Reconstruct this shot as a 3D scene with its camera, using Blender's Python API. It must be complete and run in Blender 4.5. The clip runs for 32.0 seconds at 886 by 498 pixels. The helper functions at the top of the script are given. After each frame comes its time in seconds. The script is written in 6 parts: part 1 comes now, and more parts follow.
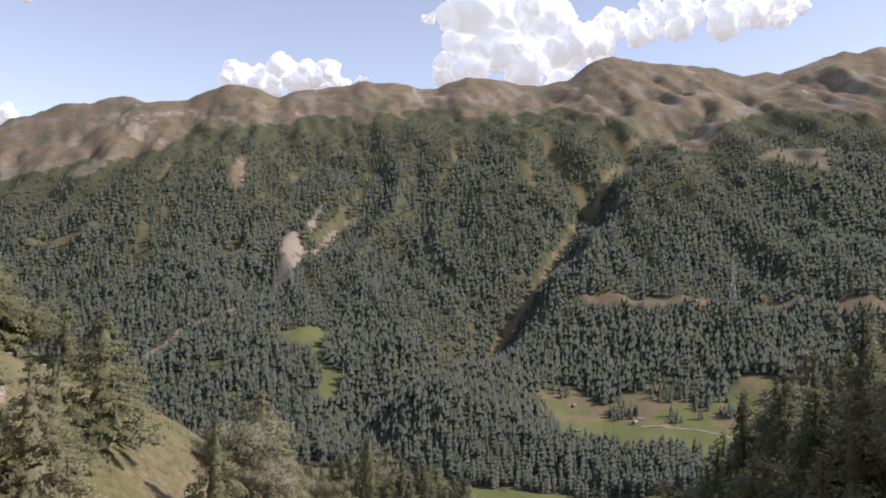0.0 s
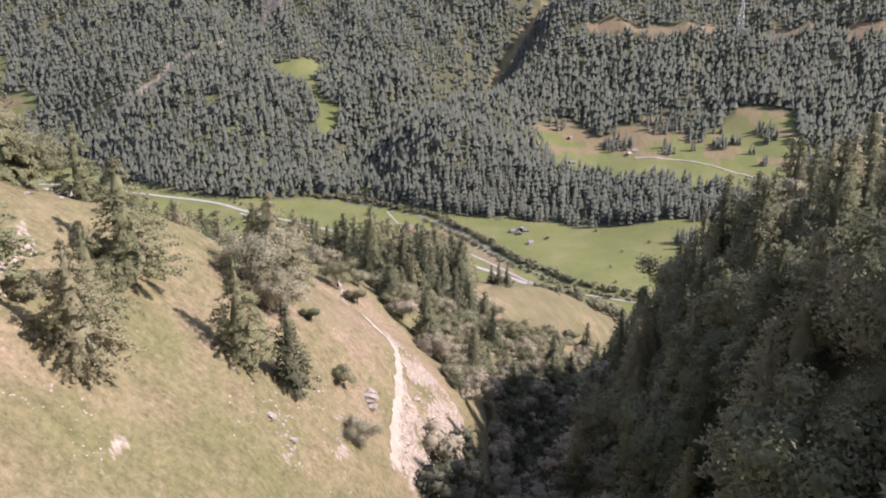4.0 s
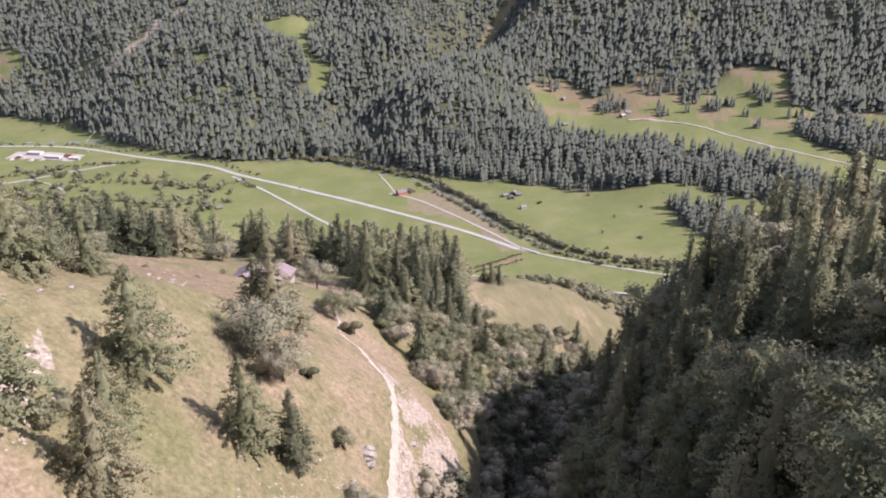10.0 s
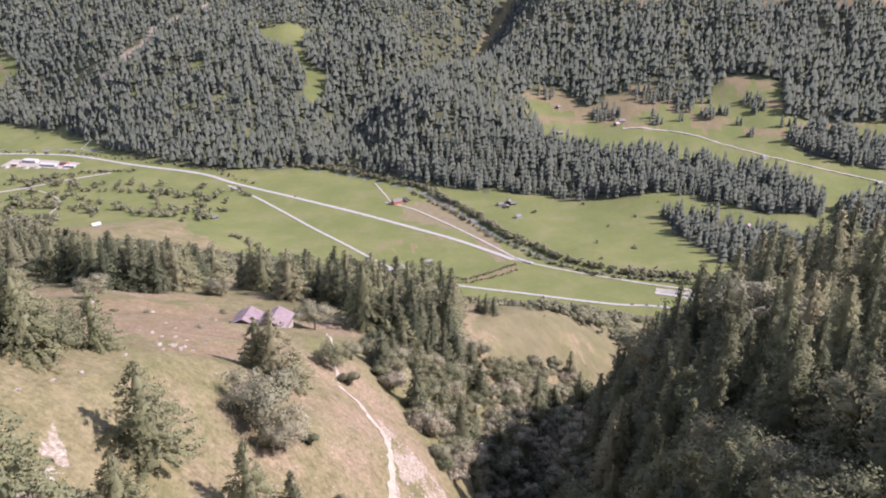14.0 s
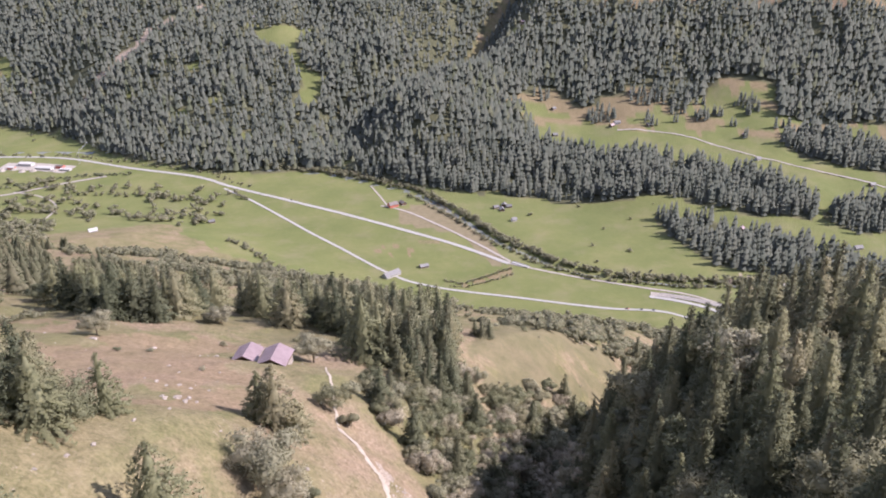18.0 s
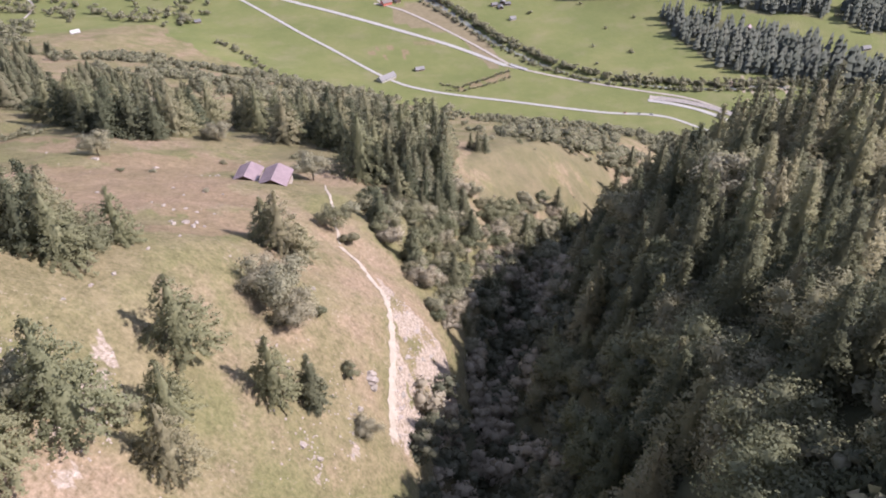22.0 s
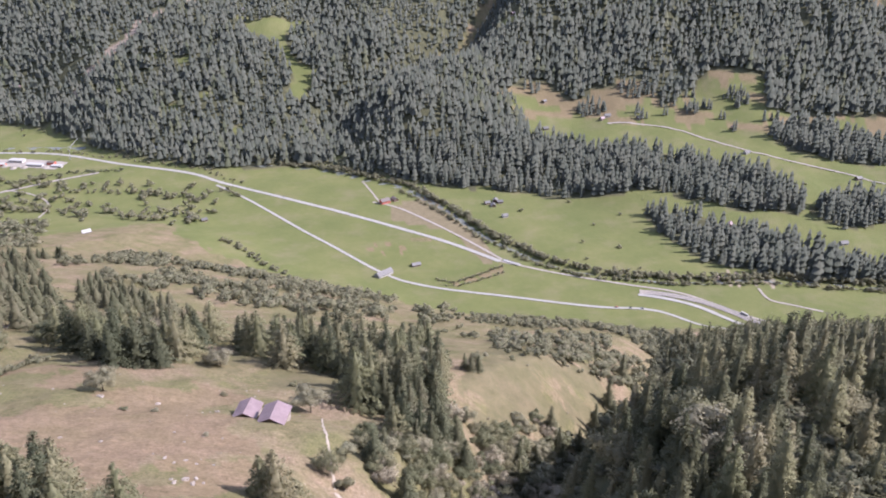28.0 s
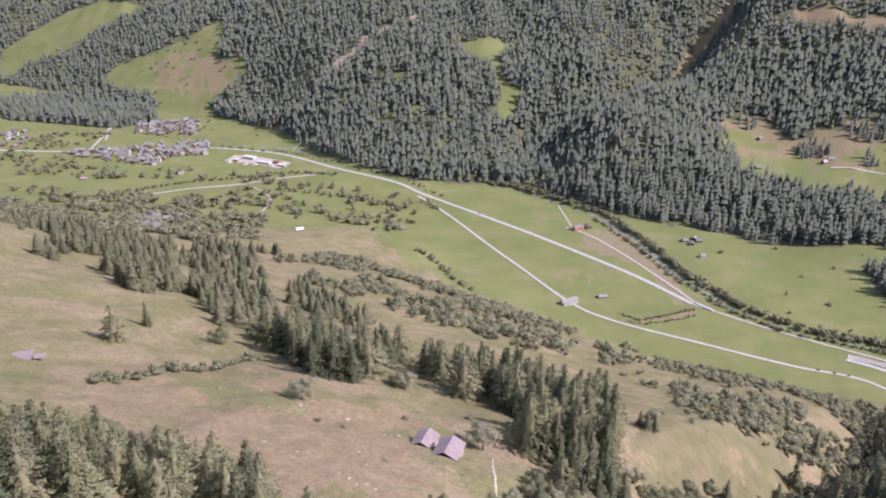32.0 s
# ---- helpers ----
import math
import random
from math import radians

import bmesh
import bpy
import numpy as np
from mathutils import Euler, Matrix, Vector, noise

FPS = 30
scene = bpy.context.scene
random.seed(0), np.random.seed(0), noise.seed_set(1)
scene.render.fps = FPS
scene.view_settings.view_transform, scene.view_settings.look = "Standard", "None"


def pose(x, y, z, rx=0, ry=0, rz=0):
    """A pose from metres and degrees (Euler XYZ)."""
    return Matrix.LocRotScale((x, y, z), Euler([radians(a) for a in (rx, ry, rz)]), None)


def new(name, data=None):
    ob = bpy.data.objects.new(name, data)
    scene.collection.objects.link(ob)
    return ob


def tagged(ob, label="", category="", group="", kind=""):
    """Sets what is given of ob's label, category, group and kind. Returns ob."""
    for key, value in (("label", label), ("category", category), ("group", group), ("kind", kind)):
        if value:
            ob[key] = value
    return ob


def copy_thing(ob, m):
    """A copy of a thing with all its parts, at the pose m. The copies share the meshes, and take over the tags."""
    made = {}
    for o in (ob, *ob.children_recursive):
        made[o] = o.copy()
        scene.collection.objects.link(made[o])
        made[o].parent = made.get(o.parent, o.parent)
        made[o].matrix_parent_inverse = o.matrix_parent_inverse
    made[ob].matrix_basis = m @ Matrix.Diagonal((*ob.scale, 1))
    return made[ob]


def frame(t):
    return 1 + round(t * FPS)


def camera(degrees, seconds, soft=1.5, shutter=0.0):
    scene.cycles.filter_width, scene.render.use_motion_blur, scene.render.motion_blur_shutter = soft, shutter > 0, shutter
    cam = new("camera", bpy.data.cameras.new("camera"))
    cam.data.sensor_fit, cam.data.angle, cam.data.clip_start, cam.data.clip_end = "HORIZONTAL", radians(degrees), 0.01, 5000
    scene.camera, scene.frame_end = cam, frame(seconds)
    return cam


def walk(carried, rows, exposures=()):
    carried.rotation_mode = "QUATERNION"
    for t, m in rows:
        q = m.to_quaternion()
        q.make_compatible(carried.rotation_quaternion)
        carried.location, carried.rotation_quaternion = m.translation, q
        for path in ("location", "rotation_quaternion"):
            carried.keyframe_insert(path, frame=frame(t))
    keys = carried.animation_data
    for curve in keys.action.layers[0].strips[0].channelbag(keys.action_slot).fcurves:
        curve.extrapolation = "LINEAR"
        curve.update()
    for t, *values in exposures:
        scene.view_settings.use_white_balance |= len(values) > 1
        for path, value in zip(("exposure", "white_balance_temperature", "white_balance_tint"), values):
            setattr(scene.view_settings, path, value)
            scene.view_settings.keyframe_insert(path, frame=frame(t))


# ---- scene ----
cam = camera(60.55, 32.0, soft=1.9)
PATH = [
    (0, 0.01, 0.01, 440.00, -0.066, 0.289, -0.000),
    (0.5, 0.02, -0.28, 441.86, -2.734, 0.276, 0.006),
    (1, 0.08, -0.60, 443.68, -6.144, 0.137, -0.020),
    (1.5, 0.07, -1.01, 445.48, -9.344, 0.143, -0.062),
    (2, 0.05, -1.47, 447.36, -12.771, 0.073, -0.096),
    (2.5, 0.03, -1.77, 449.36, -16.221, 0.023, -0.148),
    (3, 0.02, -1.83, 451.28, -19.598, -0.053, -0.179),
    (3.5, 0.09, -1.70, 453.20, -20.235, -0.114, -0.192),
    (5.5, 0.06, -0.97, 460.54, -21.974, -0.121, -0.369),
    (6, 0.11, -0.85, 462.33, -22.480, -0.150, -0.422),
    (6.5, 0.14, -0.59, 464.08, -23.065, -0.208, -0.432),
    (7, 0.13, -0.22, 465.81, -23.058, -0.245, -0.465),
    (8, -0.09, 0.58, 469.13, -23.049, -0.133, -0.563),
    (8.5, -0.12, 0.92, 470.81, -22.997, -0.111, -0.625),
    (9, -0.13, 1.14, 472.42, -23.280, -0.081, -0.695),
    (9.5, -0.16, 1.18, 474.05, -24.078, 0.004, -0.778),
    (10, -0.06, 1.18, 475.82, -24.020, -0.005, -0.798),
    (11, -0.13, 1.44, 479.46, -24.018, 0.088, -0.922),
    (12, -0.04, 1.35, 483.14, -23.942, 0.098, -1.029),
    (13, -0.02, 1.47, 486.83, -23.918, 0.140, -1.114),
    (14, -0.09, 1.84, 490.32, -23.906, 0.150, -1.188),
    (14.5, -0.17, 2.11, 492.04, -23.841, 0.169, -1.231),
    (16.5, -0.03, 2.25, 499.67, -23.720, 0.101, -1.389),
    (17, 0.04, 2.19, 501.53, -23.692, 0.117, -1.426),
    (17.5, -0.05, 2.25, 503.30, -23.615, 0.110, -1.472),
    (18, -0.09, 2.31, 504.64, -24.235, 0.072, -1.517),
    (18.5, -0.02, 2.22, 505.55, -26.188, 0.065, -1.570),
    (19, -0.00, 2.09, 506.40, -28.354, 0.008, -1.593),
    (19.5, -0.01, 1.99, 507.32, -30.533, 0.002, -1.608),
    (20, -0.04, 1.89, 508.21, -32.665, 0.030, -1.659),
    (20.5, -0.16, 1.85, 509.08, -34.742, 0.026, -1.707),
    (21, -0.14, 1.78, 509.98, -36.555, 0.019, -1.768),
    (21.5, -0.13, 1.72, 510.94, -38.238, 0.008, -1.797),
    (22, -0.13, 1.62, 512.04, -39.185, 0.040, -1.855),
    (22.5, -0.14, 1.67, 513.58, -39.147, -0.049, -1.854),
    (23, -0.12, 1.77, 515.33, -39.078, -0.081, -1.899),
    (24, -0.04, 1.92, 518.91, -38.969, -0.060, -1.989),
    (24.5, 0.13, 1.95, 520.71, -38.808, -0.110, -1.989),
    (26.5, 0.32, 2.39, 527.60, -32.620, -0.086, -2.164),
    (27, 0.37, 2.50, 529.56, -30.527, -0.081, -2.046),
    (27.5, 0.64, 2.46, 531.62, -28.113, -0.059, -2.140),
    (28, 0.90, 2.41, 533.78, -25.642, -0.037, -2.151),
    (28.5, 1.17, 2.37, 536.04, -24.662, -0.015, -2.061),
    (28.7, 1.15, 2.35, 537.60, -24.620, -0.030, -2.100),
    (28.8, 0.55, 2.15, 541.00, -24.400, -0.190, 2.600),
    (29, 0.37, 2.04, 542.18, -24.423, -0.213, 3.356),
    (29.5, 0.13, 1.48, 543.52, -24.426, -0.163, 5.909),
    (30, 0.18, 1.01, 544.71, -24.411, -0.211, 8.410),
    (30.5, 0.37, 0.80, 545.76, -24.400, -0.204, 10.162),
    (31, 0.31, 0.29, 546.93, -24.399, -0.224, 11.390),
    (31.5, 0.42, 0.23, 547.91, -24.387, -0.261, 12.648),
    (32, 0.43, -0.07, 548.92, -24.423, -0.220, 13.467),
]
walk(cam, [(t, pose(x, y, z, 0, 0, yaw) @ pose(0, 0, 0, 90 + tilt) @ pose(0, 0, 0, 0, 0, roll)) for t, x, y, z, tilt, roll, yaw in PATH], exposures=[(0, 0.84, 6250, 19), (0.5, 1.17, 6300, 20), (1, 1.57, 6250, 23), (2, 1.62, 6300, 26), (6, 1.63, 6150, 27), (17, 1.65, 6050, 28), (22, 1.6, 6050, 27), (23, 1.58, 5600, 27), (25, 1.58, 5500, 27.5), (28, 1.6, 5850, 27), (32, 1.55, 5950, 27)])

# ---------------------------------------------------------------- light
SUN_AZ, SUN_EL = 94.0, 42.0  # degrees, azimuth from +y towards +x
world = bpy.data.worlds.new("sky")
scene.world = world
world.use_nodes = True
_n, _l = world.node_tree.nodes, world.node_tree.links
sky = _n.new("ShaderNodeTexSky")
sky.sky_type, sky.sun_disc = "NISHITA", False
sky.sun_elevation, sky.sun_rotation = radians(SUN_EL), radians(SUN_AZ)
sky.altitude, sky.air_density, sky.dust_density, sky.ozone_density = 1500, 1.0, 0.8, 1.0
_n["Background"].inputs["Strength"].default_value = 0.105
_grey = _n.new("ShaderNodeHueSaturation")
_grey.inputs["Saturation"].default_value = 0.62
_l.new(sky.outputs[0], _grey.inputs["Color"])
_l.new(_grey.outputs[0], _n["Background"].inputs["Color"])
lamp = bpy.data.lights.new("sun", "SUN")
lamp.energy, lamp.angle, lamp.color = 2.9, radians(0.53), (1.0, 0.94, 0.84)
_toward = Vector((math.sin(radians(SUN_AZ)) * math.cos(radians(SUN_EL)), math.cos(radians(SUN_AZ)) * math.cos(radians(SUN_EL)), math.sin(radians(SUN_EL))))
new("sun", lamp).matrix_world = Matrix.Translation((800, 300, 1500)) @ _toward.to_track_quat("Z", "Y").to_matrix().to_4x4()


# ---------------------------------------------------------------- materials
def ramp(nodes, links, source, stops):
    r = nodes.new("ShaderNodeValToRGB")
    links.new(source, r.inputs[0])
    e = r.color_ramp.elements
    while len(e) < len(stops):
        e.new(0.5)
    for k, (pos, col) in enumerate(stops):
        e[k].position, e[k].color = pos, (*col, 1)
    return r.outputs[0]


def noise_node(nodes, links, scale, detail=4.0, rough=0.55, vector=None):
    n = nodes.new("ShaderNodeTexNoise")
    n.inputs["Scale"].default_value, n.inputs["Detail"].default_value, n.inputs["Roughness"].default_value = scale, detail, rough
    if vector:
        links.new(vector, n.inputs["Vector"])
    return n.outputs[0]


def mix_node(nodes, links, fac, a, b, how="MIX"):
    m = nodes.new("ShaderNodeMix")
    m.data_type, m.blend_type = "RGBA", how
    for socket, value in ((m.inputs[0], fac), (m.inputs[6], a), (m.inputs[7], b)):
        if isinstance(value, (int, float)):
            socket.default_value = value
        elif isinstance(value, tuple):
            socket.default_value = (*value, 1)
        else:
            links.new(value, socket)
    return m.outputs[2]


def math_node(nodes, links, op, a, b, clamp=False):
    m = nodes.new("ShaderNodeMath")
    m.operation, m.use_clamp = op, clamp
    for socket, value in ((m.inputs[0], a), (m.inputs[1], b)):
        if isinstance(value, (int, float)):
            socket.default_value = value
        else:
            links.new(value, socket)
    return m.outputs[0]


def start_material(name):
    m = bpy.data.materials.new(name)
    m.use_nodes = True
    n, l = m.node_tree.nodes, m.node_tree.links
    return m, n, l, n["Principled BSDF"]


def position(nodes):
    return nodes.new("ShaderNodeNewGeometry").outputs["Position"]


def plain(name, dark, light, scale, rough=0.8, metal=0.0, bump=0.0, fine=None, vary=0.0, island=False):
    """A surface with grain at two scales, that differs a little from piece to piece."""
    m, n, l, b = start_material(name)
    pos = position(n)
    col = ramp(n, l, noise_node(n, l, scale, 5, 0.6, pos), [(0.3, dark), (0.7, light)])
    grain = noise_node(n, l, fine or scale * 9, 3, 0.6, pos)
    col = mix_node(n, l, 0.35, col, ramp(n, l, grain, [(0.25, tuple(c * 0.55 for c in dark)), (0.75, tuple(min(1, c * 1.25) for c in light))]))
    if vary:
        rnd = n.new("ShaderNodeNewGeometry").outputs["Random Per Island"] if island else n.new("ShaderNodeObjectInfo").outputs["Random"]
        hsv = n.new("ShaderNodeHueSaturation")
        l.new(col, hsv.inputs["Color"])
        l.new(math_node(n, l, "ADD", math_node(n, l, "MULTIPLY", rnd, vary), 1 - vary / 2), hsv.inputs["Value"])
        l.new(math_node(n, l, "ADD", math_node(n, l, "MULTIPLY", rnd, -vary * 0.06), 0.5 + vary * 0.03), hsv.inputs["Hue"])
        col = hsv.outputs[0]
    l.new(col, b.inputs["Base Color"])
    b.inputs["Roughness"].default_value, b.inputs["Metallic"].default_value = rough, metal
    if bump:
        bp = n.new("ShaderNodeBump")
        bp.inputs["Strength"].default_value, bp.inputs["Distance"].default_value = 0.6, bump
        l.new(grain, bp.inputs["Height"])
        l.new(bp.outputs[0], b.inputs["Normal"])
    return m


def foliage(name, dark, light, vary=0.5, island=False, thin=0.25):
    """Leaves or needles: clumps of light and dark, some light passing through."""
    m, n, l, b = start_material(name)
    pos = position(n)
    col = ramp(n, l, noise_node(n, l, 0.9, 4, 0.65, pos), [(0.28, dark), (0.72, light)])
    rnd = n.new("ShaderNodeNewGeometry").outputs["Random Per Island"] if island else n.new("ShaderNodeObjectInfo").outputs["Random"]
    hsv = n.new("ShaderNodeHueSaturation")
    l.new(col, hsv.inputs["Color"])
    l.new(math_node(n, l, "ADD", math_node(n, l, "MULTIPLY", rnd, vary), 1 - vary / 2), hsv.inputs["Value"])
    l.new(math_node(n, l, "ADD", math_node(n, l, "MULTIPLY", rnd, -0.05), 0.52), hsv.inputs["Hue"])
    l.new(hsv.outputs[0], b.inputs["Base Color"])
    b.inputs["Roughness"].default_value = 0.75
    b.inputs["Specular IOR Level"].default_value = 0.1
    t = n.new("ShaderNodeBsdfTranslucent")
    l.new(hsv.outputs[0], t.inputs["Color"])
    mix = n.new("ShaderNodeMixShader")
    mix.inputs[0].default_value = thin
    l.new(b.outputs[0], mix.inputs[1])
    l.new(t.outputs[0], mix.inputs[2])
    l.new(mix.outputs[0], n["Material Output"].inputs["Surface"])
    return m


def terrain_material():
    """Grass, meadow, forest floor, scree, tilled earth and high pasture, by what grows where."""
    m, n, l, b = start_material("ground_cover")
    pos = position(n)
    big, mid = noise_node(n, l, 0.012, 5, 0.6, pos), noise_node(n, l, 0.11, 5, 0.65, pos)
    fine = noise_node(n, l, 1.3, 4, 0.7, pos)
    one, two = n.new("ShaderNodeAttribute"), n.new("ShaderNodeAttribute")
    one.attribute_name, two.attribute_name = "cover", "cover_two"
    s1, s2 = n.new("ShaderNodeSeparateColor"), n.new("ShaderNodeSeparateColor")
    l.new(one.outputs["Color"], s1.inputs[0])
    l.new(two.outputs["Color"], s2.inputs[0])

    def edged(mask, amount=0.9):
        jag = math_node(n, l, "MULTIPLY", math_node(n, l, "SUBTRACT", mid, 0.5), amount)
        wide = math_node(n, l, "ADD", math_node(n, l, "MULTIPLY", mask, 2.0), math_node(n, l, "SUBTRACT", jag, 0.5))
        return math_node(n, l, "ADD", wide, 0.0, True)

    dry = ramp(n, l, mid, [(0.36, DRY_A), (0.5, DRY_B), (0.64, DRY_C)])
    dry = mix_node(n, l, 0.45, dry, ramp(n, l, fine, [(0.36, DRY_D), (0.66, DRY_E)]))
    olive = ramp(n, l, fine, [(0.3, (0.10, 0.105, 0.045)), (0.75, (0.185, 0.17, 0.082))])
    dry = mix_node(n, l, ramp(n, l, noise_node(n, l, 0.035, 4, 0.6, pos), [(0.43, (0, 0, 0)), (0.6, (0.8, 0.8, 0.8))]), dry, olive)
    pink = ramp(n, l, fine, [(0.35, (0.19, 0.13, 0.09)), (0.65, (0.36, 0.26, 0.20))])
    dry = mix_node(n, l, ramp(n, l, noise_node(n, l, 0.022, 5, 0.7, pos), [(0.5, (0, 0, 0)), (0.64, (0.6, 0.6, 0.6))]), dry, pink)
    tussock = ramp(n, l, noise_node(n, l, 0.5, 5, 0.75, pos), [(0.36, (0.74, 0.75, 0.72)), (0.5, (0.97, 0.97, 0.96)), (0.66, (1.12, 1.1, 1.08))])
    dry = mix_node(n, l, 1.0, dry, tussock, "MULTIPLY")
    chips = noise_node(n, l, 0.9, 6, 0.8, pos)
    where = math_node(n, l, "MULTIPLY", ramp(n, l, chips, [(0.585, (0, 0, 0)), (0.63, (1, 1, 1))]), ramp(n, l, noise_node(n, l, 0.05, 3, 0.6, pos), [(0.5, (0, 0, 0)), (0.64, (0.6, 0.6, 0.6))]))
    dry = mix_node(n, l, where, dry, (0.38, 0.315, 0.25))
    green = ramp(n, l, big, [(0.3, MEADOW_A), (0.55, MEADOW_B), (0.75, MEADOW_C)])
    green = mix_node(n, l, 0.25, green, ramp(n, l, mid, [(0.3, MEADOW_A), (0.8, MEADOW_C)]))
    green = mix_node(n, l, ramp(n, l, noise_node(n, l, 0.018, 5, 0.65, pos), [(0.5, (0, 0, 0)), (0.7, (0.45, 0.45, 0.45))]), green, (0.20, 0.172, 0.105))
    wood = ramp(n, l, mid, [(0.3, (0.06, 0.065, 0.038)), (0.75, (0.12, 0.115, 0.065))])
    scree = ramp(n, l, fine, [(0.32, (0.17, 0.14, 0.09)), (0.48, (0.27, 0.22, 0.17)), (0.72, (0.46, 0.39, 0.33))])
    high = ramp(n, l, noise_node(n, l, 0.006, 6, 0.7, pos), [(0.36, (0.10, 0.105, 0.066)), (0.44, (0.16, 0.135, 0.085)), (0.49, (0.20, 0.125, 0.085)), (0.54, (0.21, 0.17, 0.105)), (0.6, (0.27, 0.235, 0.195))])
    high = mix_node(n, l, 0.4, high, ramp(n, l, noise_node(n, l, 0.035, 5, 0.75, pos), [(0.35, (0.11, 0.095, 0.065)), (0.7, (0.25, 0.21, 0.165))]))
    earth = ramp(n, l, mid, [(0.3, (0.15, 0.127, 0.075)), (0.7, (0.205, 0.172, 0.107))])
    bare = mix_node(n, l, 0.45, ramp(n, l, mid, [(0.3, (0.165, 0.125, 0.075)), (0.5, (0.215, 0.152, 0.098)), (0.7, (0.27, 0.195, 0.135))]), ramp(n, l, fine, [(0.35, (0.13, 0.105, 0.06)), (0.65, (0.30, 0.215, 0.15))]))
    col = mix_node(n, l, edged(s1.outputs[0], 0.5), dry, green)
    col = mix_node(n, l, math_node(n, l, "MULTIPLY", edged(s2.outputs[1], 1.8), 0.72), col, mix_node(n, l, 1.0, bare, tussock, "MULTIPLY"))
    three = n.new("ShaderNodeAttribute")
    three.attribute_name = "cover_three"
    col = mix_node(n, l, math_node(n, l, "MULTIPLY", edged(three.outputs["Fac"], 1.2), 0.75), col, ramp(n, l, mid, [(0.3, (0.105, 0.10, 0.053)), (0.7, (0.165, 0.142, 0.08))]))
    col = mix_node(n, l, edged(s1.outputs[1], 0.8), col, wood)
    col = mix_node(n, l, edged(s2.outputs[0], 0.3), col, earth)
    col = mix_node(n, l, edged(s2.outputs[2], 0.9), col, high)
    col = mix_node(n, l, edged(s1.outputs[2], 1.6), col, scree)
    l.new(col, b.inputs["Base Color"])
    b.inputs["Roughness"].default_value = 0.95
    b.inputs["Specular IOR Level"].default_value = 0.1
    bp = n.new("ShaderNodeBump")
    bp.inputs["Strength"].default_value, bp.inputs["Distance"].default_value = 0.7, 0.5
    l.new(math_node(n, l, "ADD", fine, mid), bp.inputs["Height"])
    l.new(bp.outputs[0], b.inputs["Normal"])
    return m


DRY_A, DRY_B, DRY_C = (0.135, 0.12, 0.06), (0.185, 0.158, 0.085), (0.235, 0.193, 0.115)
DRY_D, DRY_E = (0.1, 0.092, 0.045), (0.265, 0.217, 0.135)
MEADOW_A, MEADOW_B, MEADOW_C = (0.105, 0.125, 0.044), (0.138, 0.15, 0.056), (0.182, 0.174, 0.078)
GROUND = terrain_material()
ROAD = plain("pale_asphalt", (0.26, 0.252, 0.228), (0.35, 0.34, 0.308), 0.12, 0.9)
GRAVEL = plain("gravel", (0.23, 0.205, 0.175), (0.36, 0.325, 0.28), 0.2, 0.95)
TRACK = plain("trodden_path", (0.27, 0.23, 0.175), (0.4, 0.35, 0.285), 0.5, 0.95, bump=0.1)
STONE = plain("pale_stone", (0.2, 0.168, 0.135), (0.37, 0.322, 0.275), 0.6, 0.9, bump=0.15, vary=0.3)
BARK = plain("bark", (0.07, 0.05, 0.035), (0.17, 0.13, 0.095), 1.5, 0.95, bump=0.05)
SPRUCE = foliage("spruce_needles", (0.115, 0.125, 0.078), (0.2, 0.205, 0.125), 0.45, False, 0.45)
LARCH = foliage("larch_needles", (0.225, 0.228, 0.13), (0.345, 0.335, 0.2), 0.3, False, 0.5)
BROAD = foliage("broad_leaves", (0.2, 0.206, 0.12), (0.3, 0.298, 0.182), 0.35, False, 0.5)
GREY_LEAF = foliage("pale_grey_leaves", (0.3, 0.285, 0.195), (0.44, 0.415, 0.29), 0.3, False, 0.5)
# bluer and flatter than near spruce: distance haze put into the colour
FAR_SPRUCE = foliage("distant_spruce", (0.12, 0.134, 0.108), (0.168, 0.182, 0.142), 0.26, True, 0.35)
FAR_LARCH = foliage("distant_larch", (0.12, 0.133, 0.085), (0.17, 0.18, 0.115), 0.3, True, 0.3)
FAR_BROAD = foliage("distant_bushes", (0.205, 0.208, 0.128), (0.31, 0.302, 0.195), 0.35, True, 0.5)
RAVINE_LEAF = foliage("ravine_leaves", (0.118, 0.125, 0.08), (0.195, 0.196, 0.13), 0.4, True, 0.45)
TIMBER = plain("weathered_timber", (0.07, 0.045, 0.03), (0.19, 0.13, 0.085), 1.2, 0.85, bump=0.03, vary=0.5)
PLASTER = plain("white_plaster", (0.3, 0.29, 0.265), (0.44, 0.425, 0.39), 0.5, 0.85, vary=0.4)
SLATE = plain("grey_slate_roof", (0.10, 0.098, 0.095), (0.195, 0.187, 0.178), 0.8, 0.75, vary=0.5)
REDROOF = plain("brown_tile_roof", (0.105, 0.088, 0.077), (0.175, 0.147, 0.13), 0.8, 0.75, vary=0.4)
TIN = plain("mauve_sheet_roof", (0.20, 0.145, 0.15), (0.30, 0.225, 0.23), 0.35, 0.5, 0.1, fine=3.0)
SLOPE_WOOD = foliage("slope_wood", (0.125, 0.132, 0.08), (0.215, 0.21, 0.125), 0.4, True, 0.45)
TUFT = foliage("grass_tufts", (0.13, 0.115, 0.06), (0.27, 0.225, 0.13), 0.6, True, 0.5)
STEEL = plain("galvanised_steel", (0.42, 0.43, 0.44), (0.6, 0.6, 0.6), 0.5, 0.5, 0.6)
GLASS = plain("dark_pane", (0.02, 0.025, 0.03), (0.05, 0.06, 0.07), 1.0, 0.15)
WATER = plain("river_water", (0.10, 0.115, 0.10), (0.2, 0.21, 0.19), 0.15, 0.35)
CLOUD = plain("cloud", (0.9, 0.9, 0.92), (0.97, 0.97, 0.97), 0.004, 1.0)
